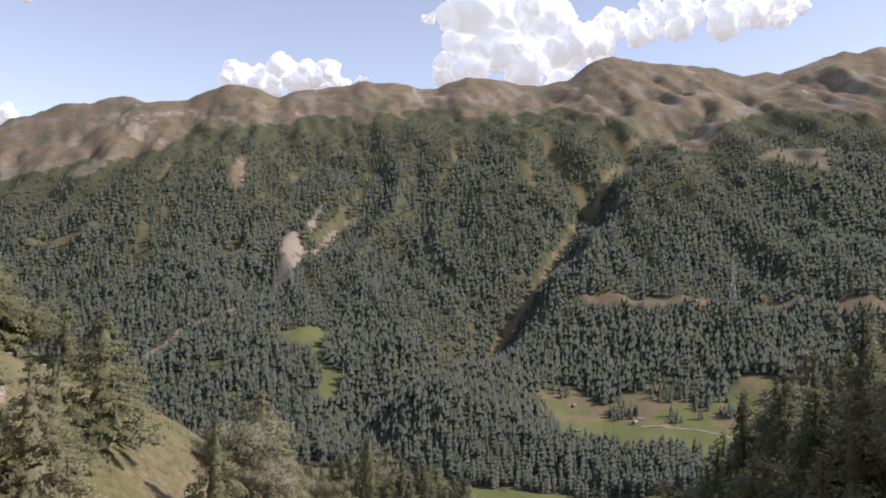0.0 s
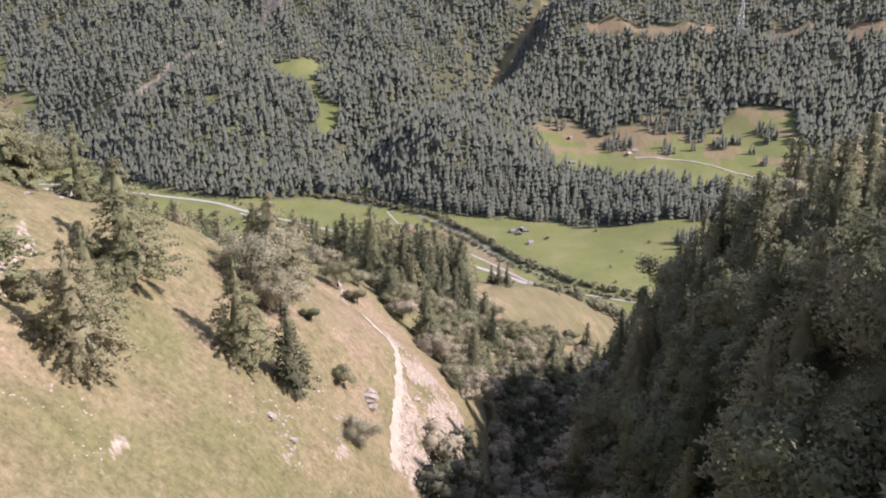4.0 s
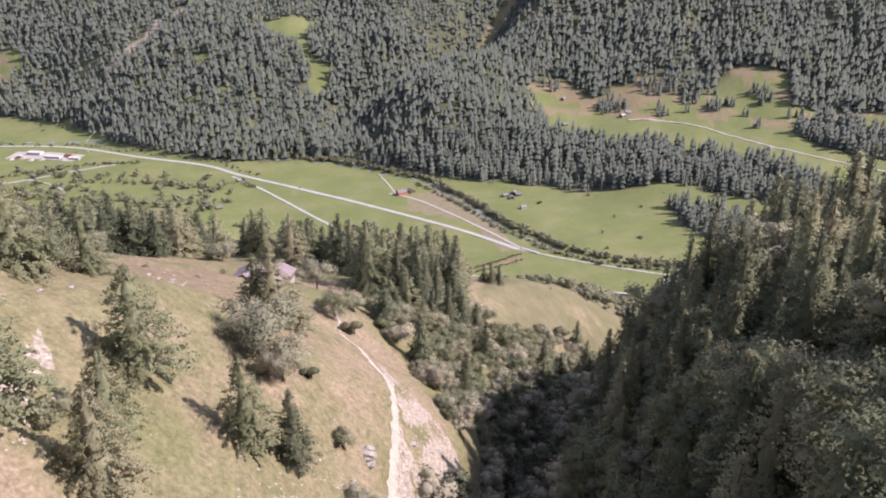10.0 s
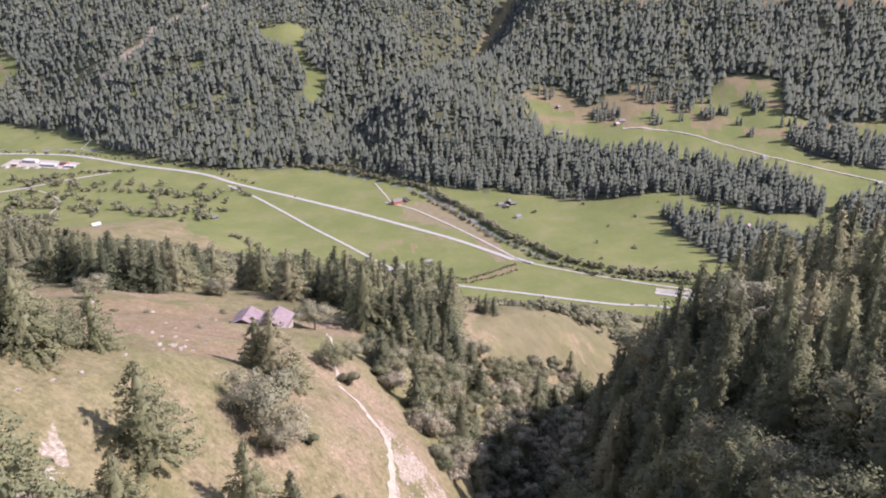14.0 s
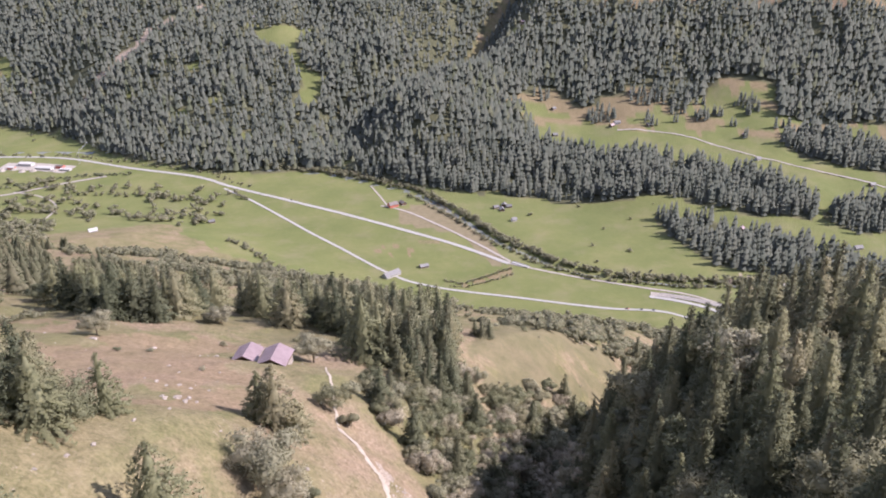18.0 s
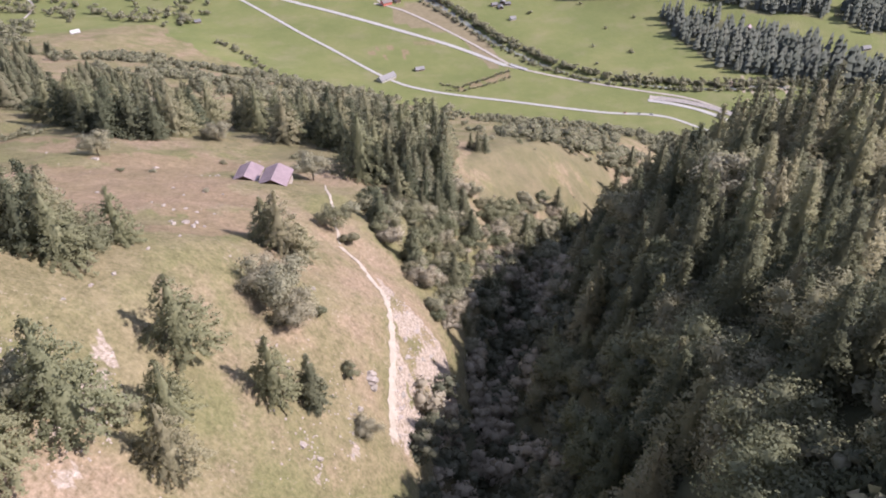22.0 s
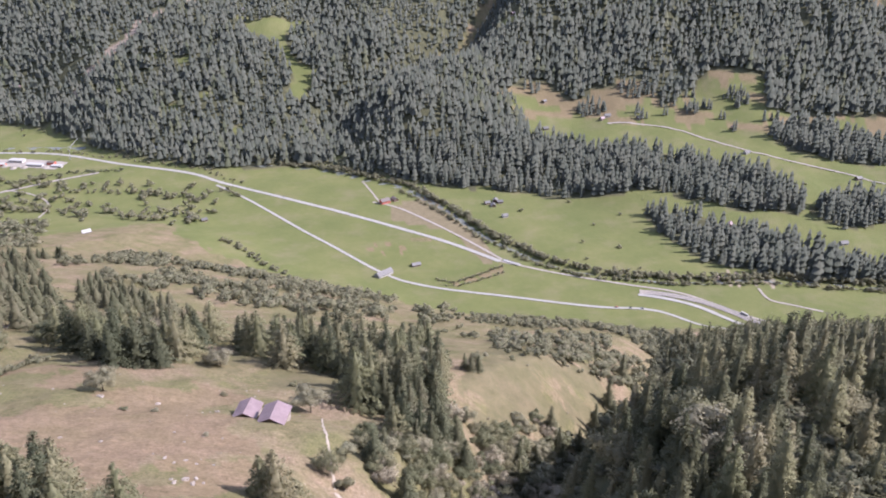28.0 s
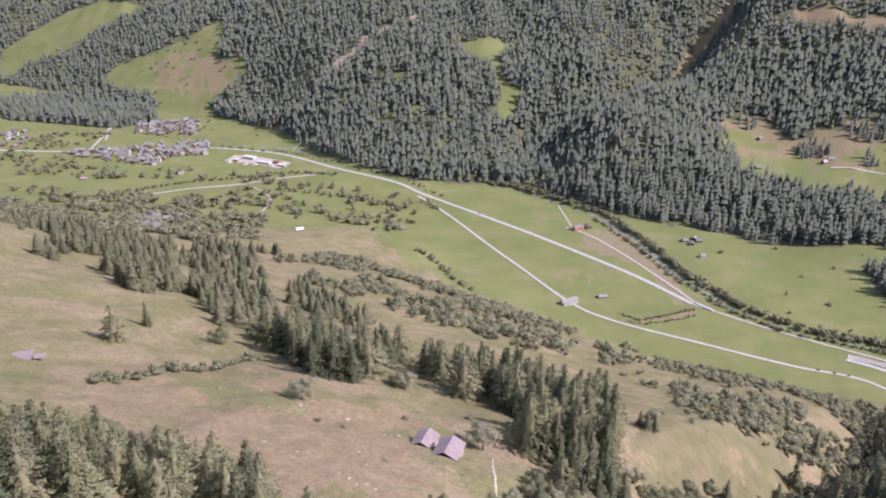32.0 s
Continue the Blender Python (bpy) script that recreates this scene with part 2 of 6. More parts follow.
# added glow in place of sunlight scattered inside the clouds
_b = CLOUD.node_tree.nodes["Principled BSDF"]
_b.inputs["Emission Color"].default_value, _b.inputs["Emission Strength"].default_value = (0.95, 0.97, 1.0, 1.0), 0.22
CONCRETE = plain("concrete", (0.34, 0.33, 0.31), (0.46, 0.445, 0.42), 0.4, 0.9)
REDPAINT = plain("red_paint", (0.40, 0.10, 0.07), (0.55, 0.17, 0.12), 0.6, 0.6)
WIRE = plain("cable", (0.12, 0.12, 0.12), (0.2, 0.2, 0.2), 1.0, 0.6)
# ---------------------------------------------------------------- the lie of the land
def hash2(ix, iy, seed):
    v = np.sin(ix * 127.1 + iy * 311.7 + seed * 74.7) * 43758.5453
    return v - np.floor(v)


def vnoise(x, y, seed=0):
    ix, iy = np.floor(x), np.floor(y)
    fx, fy = x - ix, y - iy
    fx, fy = fx * fx * (3 - 2 * fx), fy * fy * (3 - 2 * fy)
    a, b = hash2(ix, iy, seed), hash2(ix + 1, iy, seed)
    c, d = hash2(ix, iy + 1, seed), hash2(ix + 1, iy + 1, seed)
    return (a + (b - a) * fx) * (1 - fy) + (c + (d - c) * fx) * fy - 0.5


def fbm(x, y, scale, seed=0, octaves=4):
    out, amp = 0.0, 1.0
    for k in range(octaves):
        out = out + amp * vnoise(x / scale + 17 * k, y / scale - 9 * k, seed + k)
        scale, amp = scale / 2.1, amp * 0.5
    return out


def step(a, b, v):
    s = np.clip((v - a) / (b - a), 0, 1)
    return s * s * (3 - 2 * s)


def smax(a, b, k):
    h = np.maximum(k - np.abs(a - b), 0) / k
    return np.maximum(a, b) + h * h * k / 4


# cross sections of the ravine and its two flanks, from behind the eye down to the valley floor
STATIONS = [-150, 0, 60, 100, 125, 150, 200, 260, 320, 420, 550, 700, 900, 1000, 1150]
AXIS_X = [0, 3, 8, 12, 15.5, 20, 34, 66, 105, 160, 215, 260, 290, 300, 310]
AXIS_Z = [430, 392, 370, 352, 343, 335, 316, 292, 266, 216, 152, 84, -4, -6, -8]
LEFT_OFF = [0, 15, 30, 45, 65, 100, 160, 260, 450, 750]
LEFT_A = [
    [460, 480, 495, 512, 540, 570, 610, 680, 780],
    [412, 428, 442, 458, 482, 510, 548, 605, 700],
    [386, 403, 416, 433, 460, 488, 525, 580, 660],
    [375, 393, 408, 425.5, 440, 452, 474, 515, 600],
    [369.5, 388.2, 402.6, 416.3, 421.5, 428, 440, 478, 567],
    [362, 377, 388, 398.5, 406, 411.5, 421, 452, 540],
    [337, 351, 364, 373, 377.5, 383.5, 393, 422, 500],
    [302, 315, 326, 339, 348.5, 356, 362, 392, 460],
]
LEFT_B = [
    [272, 286, 301, 315, 320, 328, 336, 362, 420],
    [226, 238, 247, 256, 262, 266, 280, 308, 370],
    [160, 168, 175, 181, 187, 193, 206, 238, 270],
    [88, 93, 97, 101, 106, 112, 130, 170, 205],
    [-4, -4, -4, -3, -2, 0, 8, 60, 115],
    [-6, -6, -6, -6, -6, -6, -6, 15, 80],
    [-8, -8, -8, -8, -8, -8, -8, -6, 30],
]
RIGHT_OFF = [0, 15, 35, 60, 100, 160, 260, 450, 800]
RIGHT_A = [
    [455, 480, 500, 530, 565, 610, 680, 780],
    [410, 440, 462, 490, 520, 560, 620, 700],
    [388, 420, 438, 458, 482, 512, 560, 640],
    [368, 397, 417, 434, 452, 478, 520, 600],
    [359.6, 385.4, 403.9, 417.6, 434.9, 458.2, 499.4, 580.0],
    [352, 374, 391, 404, 420, 440, 480, 560],
    [335, 348, 366, 390, 398, 410, 440, 510],
    [304, 316, 332, 348, 355, 362, 390, 470],
]
RIGHT_B = [
    [276, 285, 295, 306, 312, 316, 335, 420],
    [222, 228, 235, 242, 246, 250, 262, 340],
    [156, 161, 166, 170, 172, 174, 185, 250],
    [86, 88, 90, 92, 92, 92, 96, 140],
    [-2, -2, -3, -4, -5, -6, -6, 10],
    [-6, -6, -6, -6, -8, -8, -8, -8],
    [-8, -8, -8, -8, -8, -8, -8, -8],
]


def soft_interp(v, knots, cols):
    """Monotone-ish smooth interpolation of rows given at the knots: cols has one row per knot."""
    k = np.clip(np.searchsorted(knots, v) - 1, 0, len(knots) - 2)
    f = np.clip((v - np.array(knots)[k]) / (np.array(knots)[k + 1] - np.array(knots)[k]), 0, 1)
    return k, f


def catmull(table, knots, v):
    """Value of a table (n) or (n, m) along its knots, with gentle tangents."""
    knots = np.array(knots, float)
    table = np.array(table, float)
    slope = np.zeros_like(table)
    gaps = np.diff(knots).reshape(-1, *([1] * (table.ndim - 1)))
    d = np.diff(table, axis=0) / gaps
    same = d[1:] * d[:-1] > 0
    slope[1:-1] = np.where(same, 2 * d[1:] * d[:-1] / np.where(same, d[1:] + d[:-1], 1), 0)
    slope[0], slope[-1] = d[0], d[-1]
    k, f = soft_interp(np.asarray(v, float), knots, table)
    if table.ndim > 1:
        f = f[..., None]
    h = (knots[k + 1] - knots[k])
    h = h[..., None] if table.ndim > 1 else h
    a, b = table[k], table[k + 1]
    return (2 * f**3 - 3 * f**2 + 1) * a + (f**3 - 2 * f**2 + f) * h * slope[k] + (3 * f**2 - 2 * f**3) * b + (f**3 - f**2) * h * slope[k + 1]


def row_interp(rows, offs, v):
    """rows: (n, m) heights at the offsets; v: (n) offset of each."""
    offs = np.array(offs, float)
    n = np.arange(len(v))
    d = np.diff(rows, axis=1) / np.diff(offs)
    slope = np.zeros_like(rows)
    same = d[:, 1:] * d[:, :-1] > 0
    slope[:, 1:-1] = np.where(same, 2 * d[:, 1:] * d[:, :-1] / np.where(same, d[:, 1:] + d[:, :-1], 1), 0)
    slope[:, -1] = d[:, -1]
    k, f = soft_interp(v, offs, rows)
    h = offs[k + 1] - offs[k]
    a, b = rows[n, k], rows[n, k + 1]
    return (2 * f**3 - 3 * f**2 + 1) * a + (f**3 - 2 * f**2 + f) * h * slope[n, k] + (3 * f**2 - 2 * f**3) * b + (f**3 - f**2) * h * slope[n, k + 1]


def near_slope(x, y):
    yc = np.clip(y, -150, 1150)
    ax = catmull(AXIS_X, STATIONS, yc)
    left = catmull(np.column_stack([AXIS_Z, LEFT_A + LEFT_B]), STATIONS, yc)
    right = catmull(np.column_stack([AXIS_Z, RIGHT_A + RIGHT_B]), STATIONS, yc)
    off = x - ax
    zl = row_interp(left, LEFT_OFF, np.clip(-off, 0, 750))
    zr = row_interp(right, RIGHT_OFF, np.clip(off, 0, 800))
    z = np.where(off < 0, zl, zr) + np.clip(-150 - y, 0, 4000) * 0.35 - np.clip(y - 1150, 0, 500) * 0.2
    rills = np.abs(fbm(x * 0.4 + y, x * 0.12, 16, 7, 3))
    z = z + step(-70, -45, off) * (1 - step(-14, -6, off)) * step(235, 265, y) * (1 - step(380, 420, y)) * (2.0 - 9.0 * rills)
    rough = step(-20, 60, z)
    z = z - 0.75 * np.clip(off - 56, 0, 140) * (1 - step(85, 140, y)) * step(-40, 40, y)
    z = z - 0.35 * np.clip(off - 78, 0, 140) * step(85, 140, y) * (1 - step(190, 270, y))
    z = z + 14 * step(10, 42, off) * (1 - 0.8 * step(55, 110, off)) * step(110, 195, y) * (1 - step(430, 600, y))
    return z + rough * (fbm(x, y, 60, 3) * 5 + fbm(x, y, 14, 5) * 1.6) * step(5, 40, np.abs(off) + 12)


# skyline of the far range by bearing (x over y), and where its foot lies
SKY_M = [-1.3, -0.584, -0.532, -0.472, -0.413, -0.338, -0.286, -0.249, -0.219, -0.197, -0.1, -0.07, -0.033, -0.01, 0.031, 0.057, 0.124, 0.161, 0.191, 0.224, 0.258, 0.332, 0.444, 0.474, 0.511, 0.526, 0.584, 1.1]
SKY_E = [0.12, 0.163, 0.183, 0.196, 0.202, 0.194, 0.215, 0.211, 0.198, 0.206, 0.219, 0.218, 0.209, 0.208, 0.228, 0.224, 0.214, 0.224, 0.246, 0.252, 0.248, 0.239, 0.235, 0.25, 0.259, 0.267, 0.267, 0.25]
FOOT_M = [-1.3, -0.75, -0.5, -0.4, -0.26, -0.14, -0.06, 0.09, 0.17, 0.3, 0.5, 0.8, 1.1]
FOOT_Y = [2300, 2000, 1790, 1590, 1490, 1510, 1440, 1350, 1330, 1180, 1040, 960, 930]
CREST = 3700.0
UPS = [0, 0.07, 0.143, 0.2, 0.327, 0.45, 0.55, 0.75, 1.0]
UP_L = [0, 0.05, 0.113, 0.16, 0.25, 0.36, 0.47, 0.71, 1.0]
UP_R = [0, 0.012, 0.03, 0.065, 0.215, 0.36, 0.48, 0.73, 1.0]
# the line of the main side gully: bearing by height share
GULLY_U = [0.0, 0.12, 0.25, 0.38, 0.5, 0.62, 0.75, 0.85]
GULLY_M = [-0.14, -0.085, 0.06, 0.135, 0.18, 0.235, 0.3, 0.33]


def far_range(x, y):
    yy = np.maximum(y, 300)
    m = np.clip(x / yy, -1.3, 1.1)
    foot = catmull(FOOT_Y, FOOT_M, m)
    u = (y - foot) / (CREST - foot)
    uc = np.clip(u, 0, 1)
    even = sum(np.interp(m + 0.035 * k, SKY_M, SKY_E) for k in (-3, -2, -1, 0, 1, 2, 3)) / 7
    line = np.interp(m, SKY_M, SKY_E) + fbm(m * 900, m * 0, 40, 8) * 0.005
    crest = 440 + CREST * (even + (line - even) * step(0.7, 1.0, uc))
    side = step(-0.08, 0.14, m)
    p = catmull(UP_L, UPS, uc) * (1 - side) + catmull(UP_R, UPS, uc) * side
    z = crest * p
    # spurs and gullies that run down the slope
    amp = step(0.12, 0.4, uc) * (1 - 0.35 * step(0.6, 0.85, uc)) * (1 - step(0.88, 1.0, uc))
    wx, wy = x + 120 * fbm(x, y, 400, 17, 2), y * 0.45 + 120 * fbm(x, y, 400, 18, 2)
    ribs = fbm(wx + 0.25 * wy, wy, 260, 11, 4)
    z = z - amp * 130 * np.abs(ribs) + amp * 30 + amp * fbm(x, y, 160, 13) * 34
    gm = np.interp(uc, GULLY_U, GULLY_M)
    across = (m - gm) * yy
    cut = step(0.0, 0.1, uc) * (1 - step(0.5, 0.82, uc))
    z = z - cut * 60 * np.exp(-(across / 70) ** 2) + cut * 75 * step(0, 190, across) * np.exp(-np.clip(across - 190, 0, 5000) / 330)
    z = np.where(u > 1, crest - (u - 1) * 900, z)
    z = np.where(u < 0, u * 400, z)
    return z + step(0.0, 0.05, uc) * fbm(x, y, 45, 15, 3) * 5 + step(0.6, 0.75, uc) * (1 - step(0.9, 1.0, uc)) * ((0.18 - np.abs(fbm(x + 0.4 * y, y * 0.35, 130, 19, 4))) * 55 + fbm(x, y * 0.7, 42, 20, 3) * 9 - np.abs(fbm(x + 0.2 * y, y * 0.3, 55, 23, 3)) * 26)


RIVER = [(-1500, 1790), (-1060, 1690), (-700, 1655), (-420, 1530), (-216, 1505), (-90, 1430), (-20, 1382), (54, 1278), (117, 1156), (193, 1060), (264, 1012), (383, 985), (520, 985), (640, 960), (900, 900)]


def to_line(x, y, line):
    """Distance of points to a line of corners."""
    best = np.full(np.shape(x), 1e9)
    for (ax, ay), (bx, by) in zip(line[:-1], line[1:]):
        dx, dy = bx - ax, by - ay
        f = np.clip(((x - ax) * dx + (y - ay) * dy) / (dx * dx + dy * dy), 0, 1)
        best = np.minimum(best, np.hypot(x - ax - f * dx, y - ay - f * dy))
    return best


def height(x, y):
    x, y = np.atleast_1d(np.asarray(x, float)), np.atleast_1d(np.asarray(y, float))
    floor = fbm(x, y, 220, 21, 3) * 2.5
    z = smax(smax(near_slope(x, y), floor, 14), far_range(x, y), 10)
    return z - 2.2 * (1 - step(4, 11, to_line(x, y, RIVER)))


# ---------------------------------------------------------------- building helpers
def mesh_from(name, verts, faces, material, normals=None):
    """A mesh from arrays of corners and triangles."""
    me = bpy.data.meshes.new(name)
    verts, faces = np.asarray(verts, np.float32), np.asarray(faces, np.int32)
    me.vertices.add(len(verts))
    me.vertices.foreach_set("co", verts.ravel())
    size = faces.shape[1]
    me.loops.add(faces.size)
    me.loops.foreach_set("vertex_index", faces.ravel())
    me.polygons.add(len(faces))
    me.polygons.foreach_set("loop_start", np.arange(0, faces.size, size, dtype=np.int32))
    me.polygons.foreach_set("loop_total", np.full(len(faces), size, np.int32))
    me.update(calc_edges=True)
    me.materials.append(material)
    if normals is not None:
        me.polygons.foreach_set("use_smooth", np.ones(len(faces), bool))
        me.normals_split_custom_set_from_vertices(np.asarray(normals, np.float32))
    return me


def part(name, bm, material, parent=None, label=""):
    """Links a bmesh as one mesh object under a thing or a part."""
    me = bpy.data.meshes.new(name)
    bm.to_mesh(me)
    bm.free()
    me.materials.append(material)
    ob = new(name, me)
    if parent:
        ob.parent = parent
    if label:
        ob["label"] = label
    return ob


def box(bm, x0, x1, y0, y1, z0, z1):
    v = [bm.verts.new((x, y, z)) for z in (z0, z1) for x, y in ((x0, y0), (x1, y0), (x1, y1), (x0, y1))]
    for f in ((3, 2, 1, 0), (4, 5, 6, 7), (0, 1, 5, 4), (1, 2, 6, 5), (2, 3, 7, 6), (3, 0, 4, 7)):
        bm.faces.new([v[k] for k in f])
    return v


def boxes(*sizes):
    bm = bmesh.new()
    for s in sizes:
        box(bm, *s)
    return bm


def thing(name, x, y, turn, label, category, group="", z=None):
    e = new(name)
    e.empty_display_size = 0.5
    e.matrix_world = pose(x, y, float(height(x, y)[0]) if z is None else z, 0, 0, turn)
    return tagged(e, label, category, group)


def inside(x, y, poly):
    x, y = np.asarray(x, float), np.asarray(y, float)
    hit = np.zeros(x.shape, bool)
    for (ax, ay), (bx, by) in zip(poly, poly[1:] + poly[:1]):
        if ay == by:
            continue
        hit ^= ((ay > y) != (by > y)) & (x < (bx - ax) * (y - ay) / (by - ay) + ax)
    return hit


# ---------------------------------------------------------------- the plan of fields, woods and roads
SMALL_GLADES = [(-476, 1735, 22), (-544, 1704, 20), (-382, 1615, 17), (-163, 1530, 16), (-626, 1882, 16), (-278, 1990, 18), (-432, 2010, 16), (244, 1950, 26), (-690, 1800, 15), (-330, 2120, 18)]
GLADES = [
    [(-445, 1972), (-362, 1999), (-268, 2015), (-270, 1977), (-326, 1960), (-290, 1869), (-227, 1814), (-249, 1736), (-300, 1715), (-286, 1803), (-339, 1912), (-410, 1945)],
    [(-575, 1870), (-533, 1868), (-530, 1835), (-563, 1840)],
] + [[(gx + gr * math.cos(a) * (1.0 + 0.3 * math.sin(gx + 3 * a)), gy + 0.8 * gr * math.sin(a)) for a in (0, 0.8, 1.6, 2.4, 3.2, 4.0, 4.8, 5.6)] for gx, gy, gr in SMALL_GLADES]
ALPS = [
    [(1148, 2802), (1293, 2823), (1353, 2691), (1275, 2499), (1088, 2632), (1227, 2723)],
    [(1374, 3156), (1501, 3080), (1511, 3054), (1400, 3109)],
    [(-454, 3129), (-358, 3201), (-381, 3102)],
    [(-817, 2967), (-816, 3090), (-739, 2816), (-777, 2800)],
]
SCARS = [
    [(-499, 2245), (-536, 2532), (-505, 2566), (-432, 2460), (-452, 2261)],
    [(-473, 2604), (-446, 2731), (-423, 2713), (-447, 2566)],
    [(-439, 2468), (-380, 2627), (-292, 2714), (-278, 2673), (-358, 2610), (-404, 2424)],
]
OPEN_RIGHT = [(176, 1719), (301, 1770), (354, 1685), (514, 1725), (553, 1619), (678, 1712), (782, 1678), (758, 1571), (910, 1526), (1400, 1430), (1500, 900), (377, 900), (159, 1194), (114, 1373), (187, 1439), (252, 1597)]
OPEN_LEFT = [
    [(-1652, 1909), (-1610, 2160), (-1380, 2241), (-1310, 2332), (-1226, 2216), (-1227, 2133), (-1120, 2111), (-1064, 2028), (-1156, 1948), (-1059, 1804), (-864, 1805), (-775, 1608), (-953, 1529), (-1212, 1750), (-1341, 1982), (-1615, 2099)],
    [(-2141, 2276), (-2016, 2446), (-1828, 2485), (-1623, 2450), (-1864, 2249), (-1959, 2221), (-2039, 2148)],
]
BANDS = [
    [(138, 1553), (245, 1541), (363, 1471), (502, 1430), (639, 1343), (690, 1238), (658, 1176), (558, 1209), (441, 1290), (371, 1301), (280, 1316), (125, 1376)],
    [(404, 1226), (485, 1197), (516, 1147), (576, 1128), (659, 1045), (727, 1024), (695, 967), (561, 985), (452, 1044), (407, 1165)],
    [(679, 1190), (766, 1245), (830, 1215), (791, 1141), (711, 1131)],
    [(727, 1485), (812, 1519), (944, 1428), (904, 1352), (816, 1372), (736, 1446)],
]
FOREST_LEFT = [(-1886, 1972), (-1695, 2095), (-1378, 2011), (-1243, 1826), (-1328, 1744), (-1695, 1756)]
CUT_LINE = [(384, 2009), (511, 1982), (666, 1958), (884, 1925), (1084, 1856), (1500, 1780)]
STRIPS = [
    [(-865, 3020), (-819, 2935), (-770, 2836)], [(-1098, 3042), (-1107, 2846), (-1030, 2589), (-980, 2480)], [(299, 3352), (300, 3173), (285, 2832), (318, 2645)],
    [(372, 3030), (402, 2979), (444, 2772), (501, 2632)], [(-288, 2982), (-302, 2811), (-366, 2666), (-422, 2542)], [(-1265, 2765), (-1333, 2736), (-1473, 2732)],
    [(-560, 3050), (-600, 2900), (-690, 2700)], [(60, 3150), (40, 2950), (-30, 2750)], [(640, 3000), (690, 2850), (700, 2700)],
]
CIRQUE = [[(-1624, 3604), (-1544, 3545), (-1376, 3331), (-1318, 3308), (-1327, 3428), (-1203, 3549), (-1392, 3493), (-1510, 3556)], [(-1223, 3608), (-1142, 3484), (-918, 3375), (-904, 3327), (-1141, 3522)]]
CHUTE = [(-817, 1856), (-748, 1939), (-683, 2040), (-567, 2091)]
TREE_M = [-1.3, -0.584, -0.51, -0.45, -0.361, -0.272, -0.227, -0.123, 0.011, 0.071, 0.16, 0.234, 0.294, 0.346, 0.383, 0.443, 0.532, 0.583, 1.1]
TREE_Z = [700, 736, 762, 800, 891, 960, 1001, 995, 1023, 1041, 1029, 939, 877, 858, 934, 1014, 1021, 922, 900]
TILLED = [[(-48, 1301), (-17, 1322), (26, 1355), (91, 1202), (128, 1074), (107, 1045), (62, 1180), (-46, 1235)]]
BLUFF = [(15, 262), (40, 255), (62, 290), (92, 330), (115, 380), (104, 430), (70, 410), (30, 350)]
GREENS = [[(-98, 300), (-88, 274), (-72, 262), (-52, 252), (-38, 246), (-28, 262), (-38, 290), (-70, 300)], BLUFF]
BROWN = [[(-200, 235), (-150, 268), (-104, 258), (-66, 240), (-46, 212), (-38, 168), (-48, 138), (-66, 124), (-105, 128), (-160, 170)], [(-1480, 2180), (-1300, 2180), (-1120, 2080), (-1120, 2000), (-1250, 1990), (-1400, 2060)]]
HOLLOW = [(27, 1002), (60, 986), (100, 1006), (134, 1030), (131, 1046), (96, 1019), (52, 993)]
TINGE = [(-95, 1122), (-62, 1150), (-10, 1112), (8, 1084), (-30, 1084)]
SCREE = [
    [(-13.5, 158), (-4, 150), (4, 143), (8, 134), (7, 122), (2, 108), (-5, 99), (-8, 99), (-8, 122), (-8.4, 134), (-10, 145)],
    [(-52.8, 90.5), (-46.4, 81.2), (-44.7, 72.3), (-47.6, 60), (-53, 62), (-51.3, 80.5)],
    [(-62, 82), (-57.5, 80), (-56.7, 74.2), (-60.2, 73)],
    [(414, 996), (477, 1014), (561, 985), (540, 959), (461, 971)],
    [(-42, 60), (-40, 67), (-35, 65), (-31.5, 63.5), (-32.5, 57.5), (-37, 57.5)],
    [(-25.5, 62), (-23.2, 66), (-20.5, 65.5), (-21.5, 62), (-23.6, 60.5)],
    [(-24, 89), (-21, 89), (-17.8, 81), (-20, 78.5)],
    [(-17, 105), (-15.4, 104.6), (-13, 89.8), (-14.8, 88.6)],
    [(-50, 69), (-44.8, 72.2), (-42, 67.7), (-49.5, 63.5)],
]


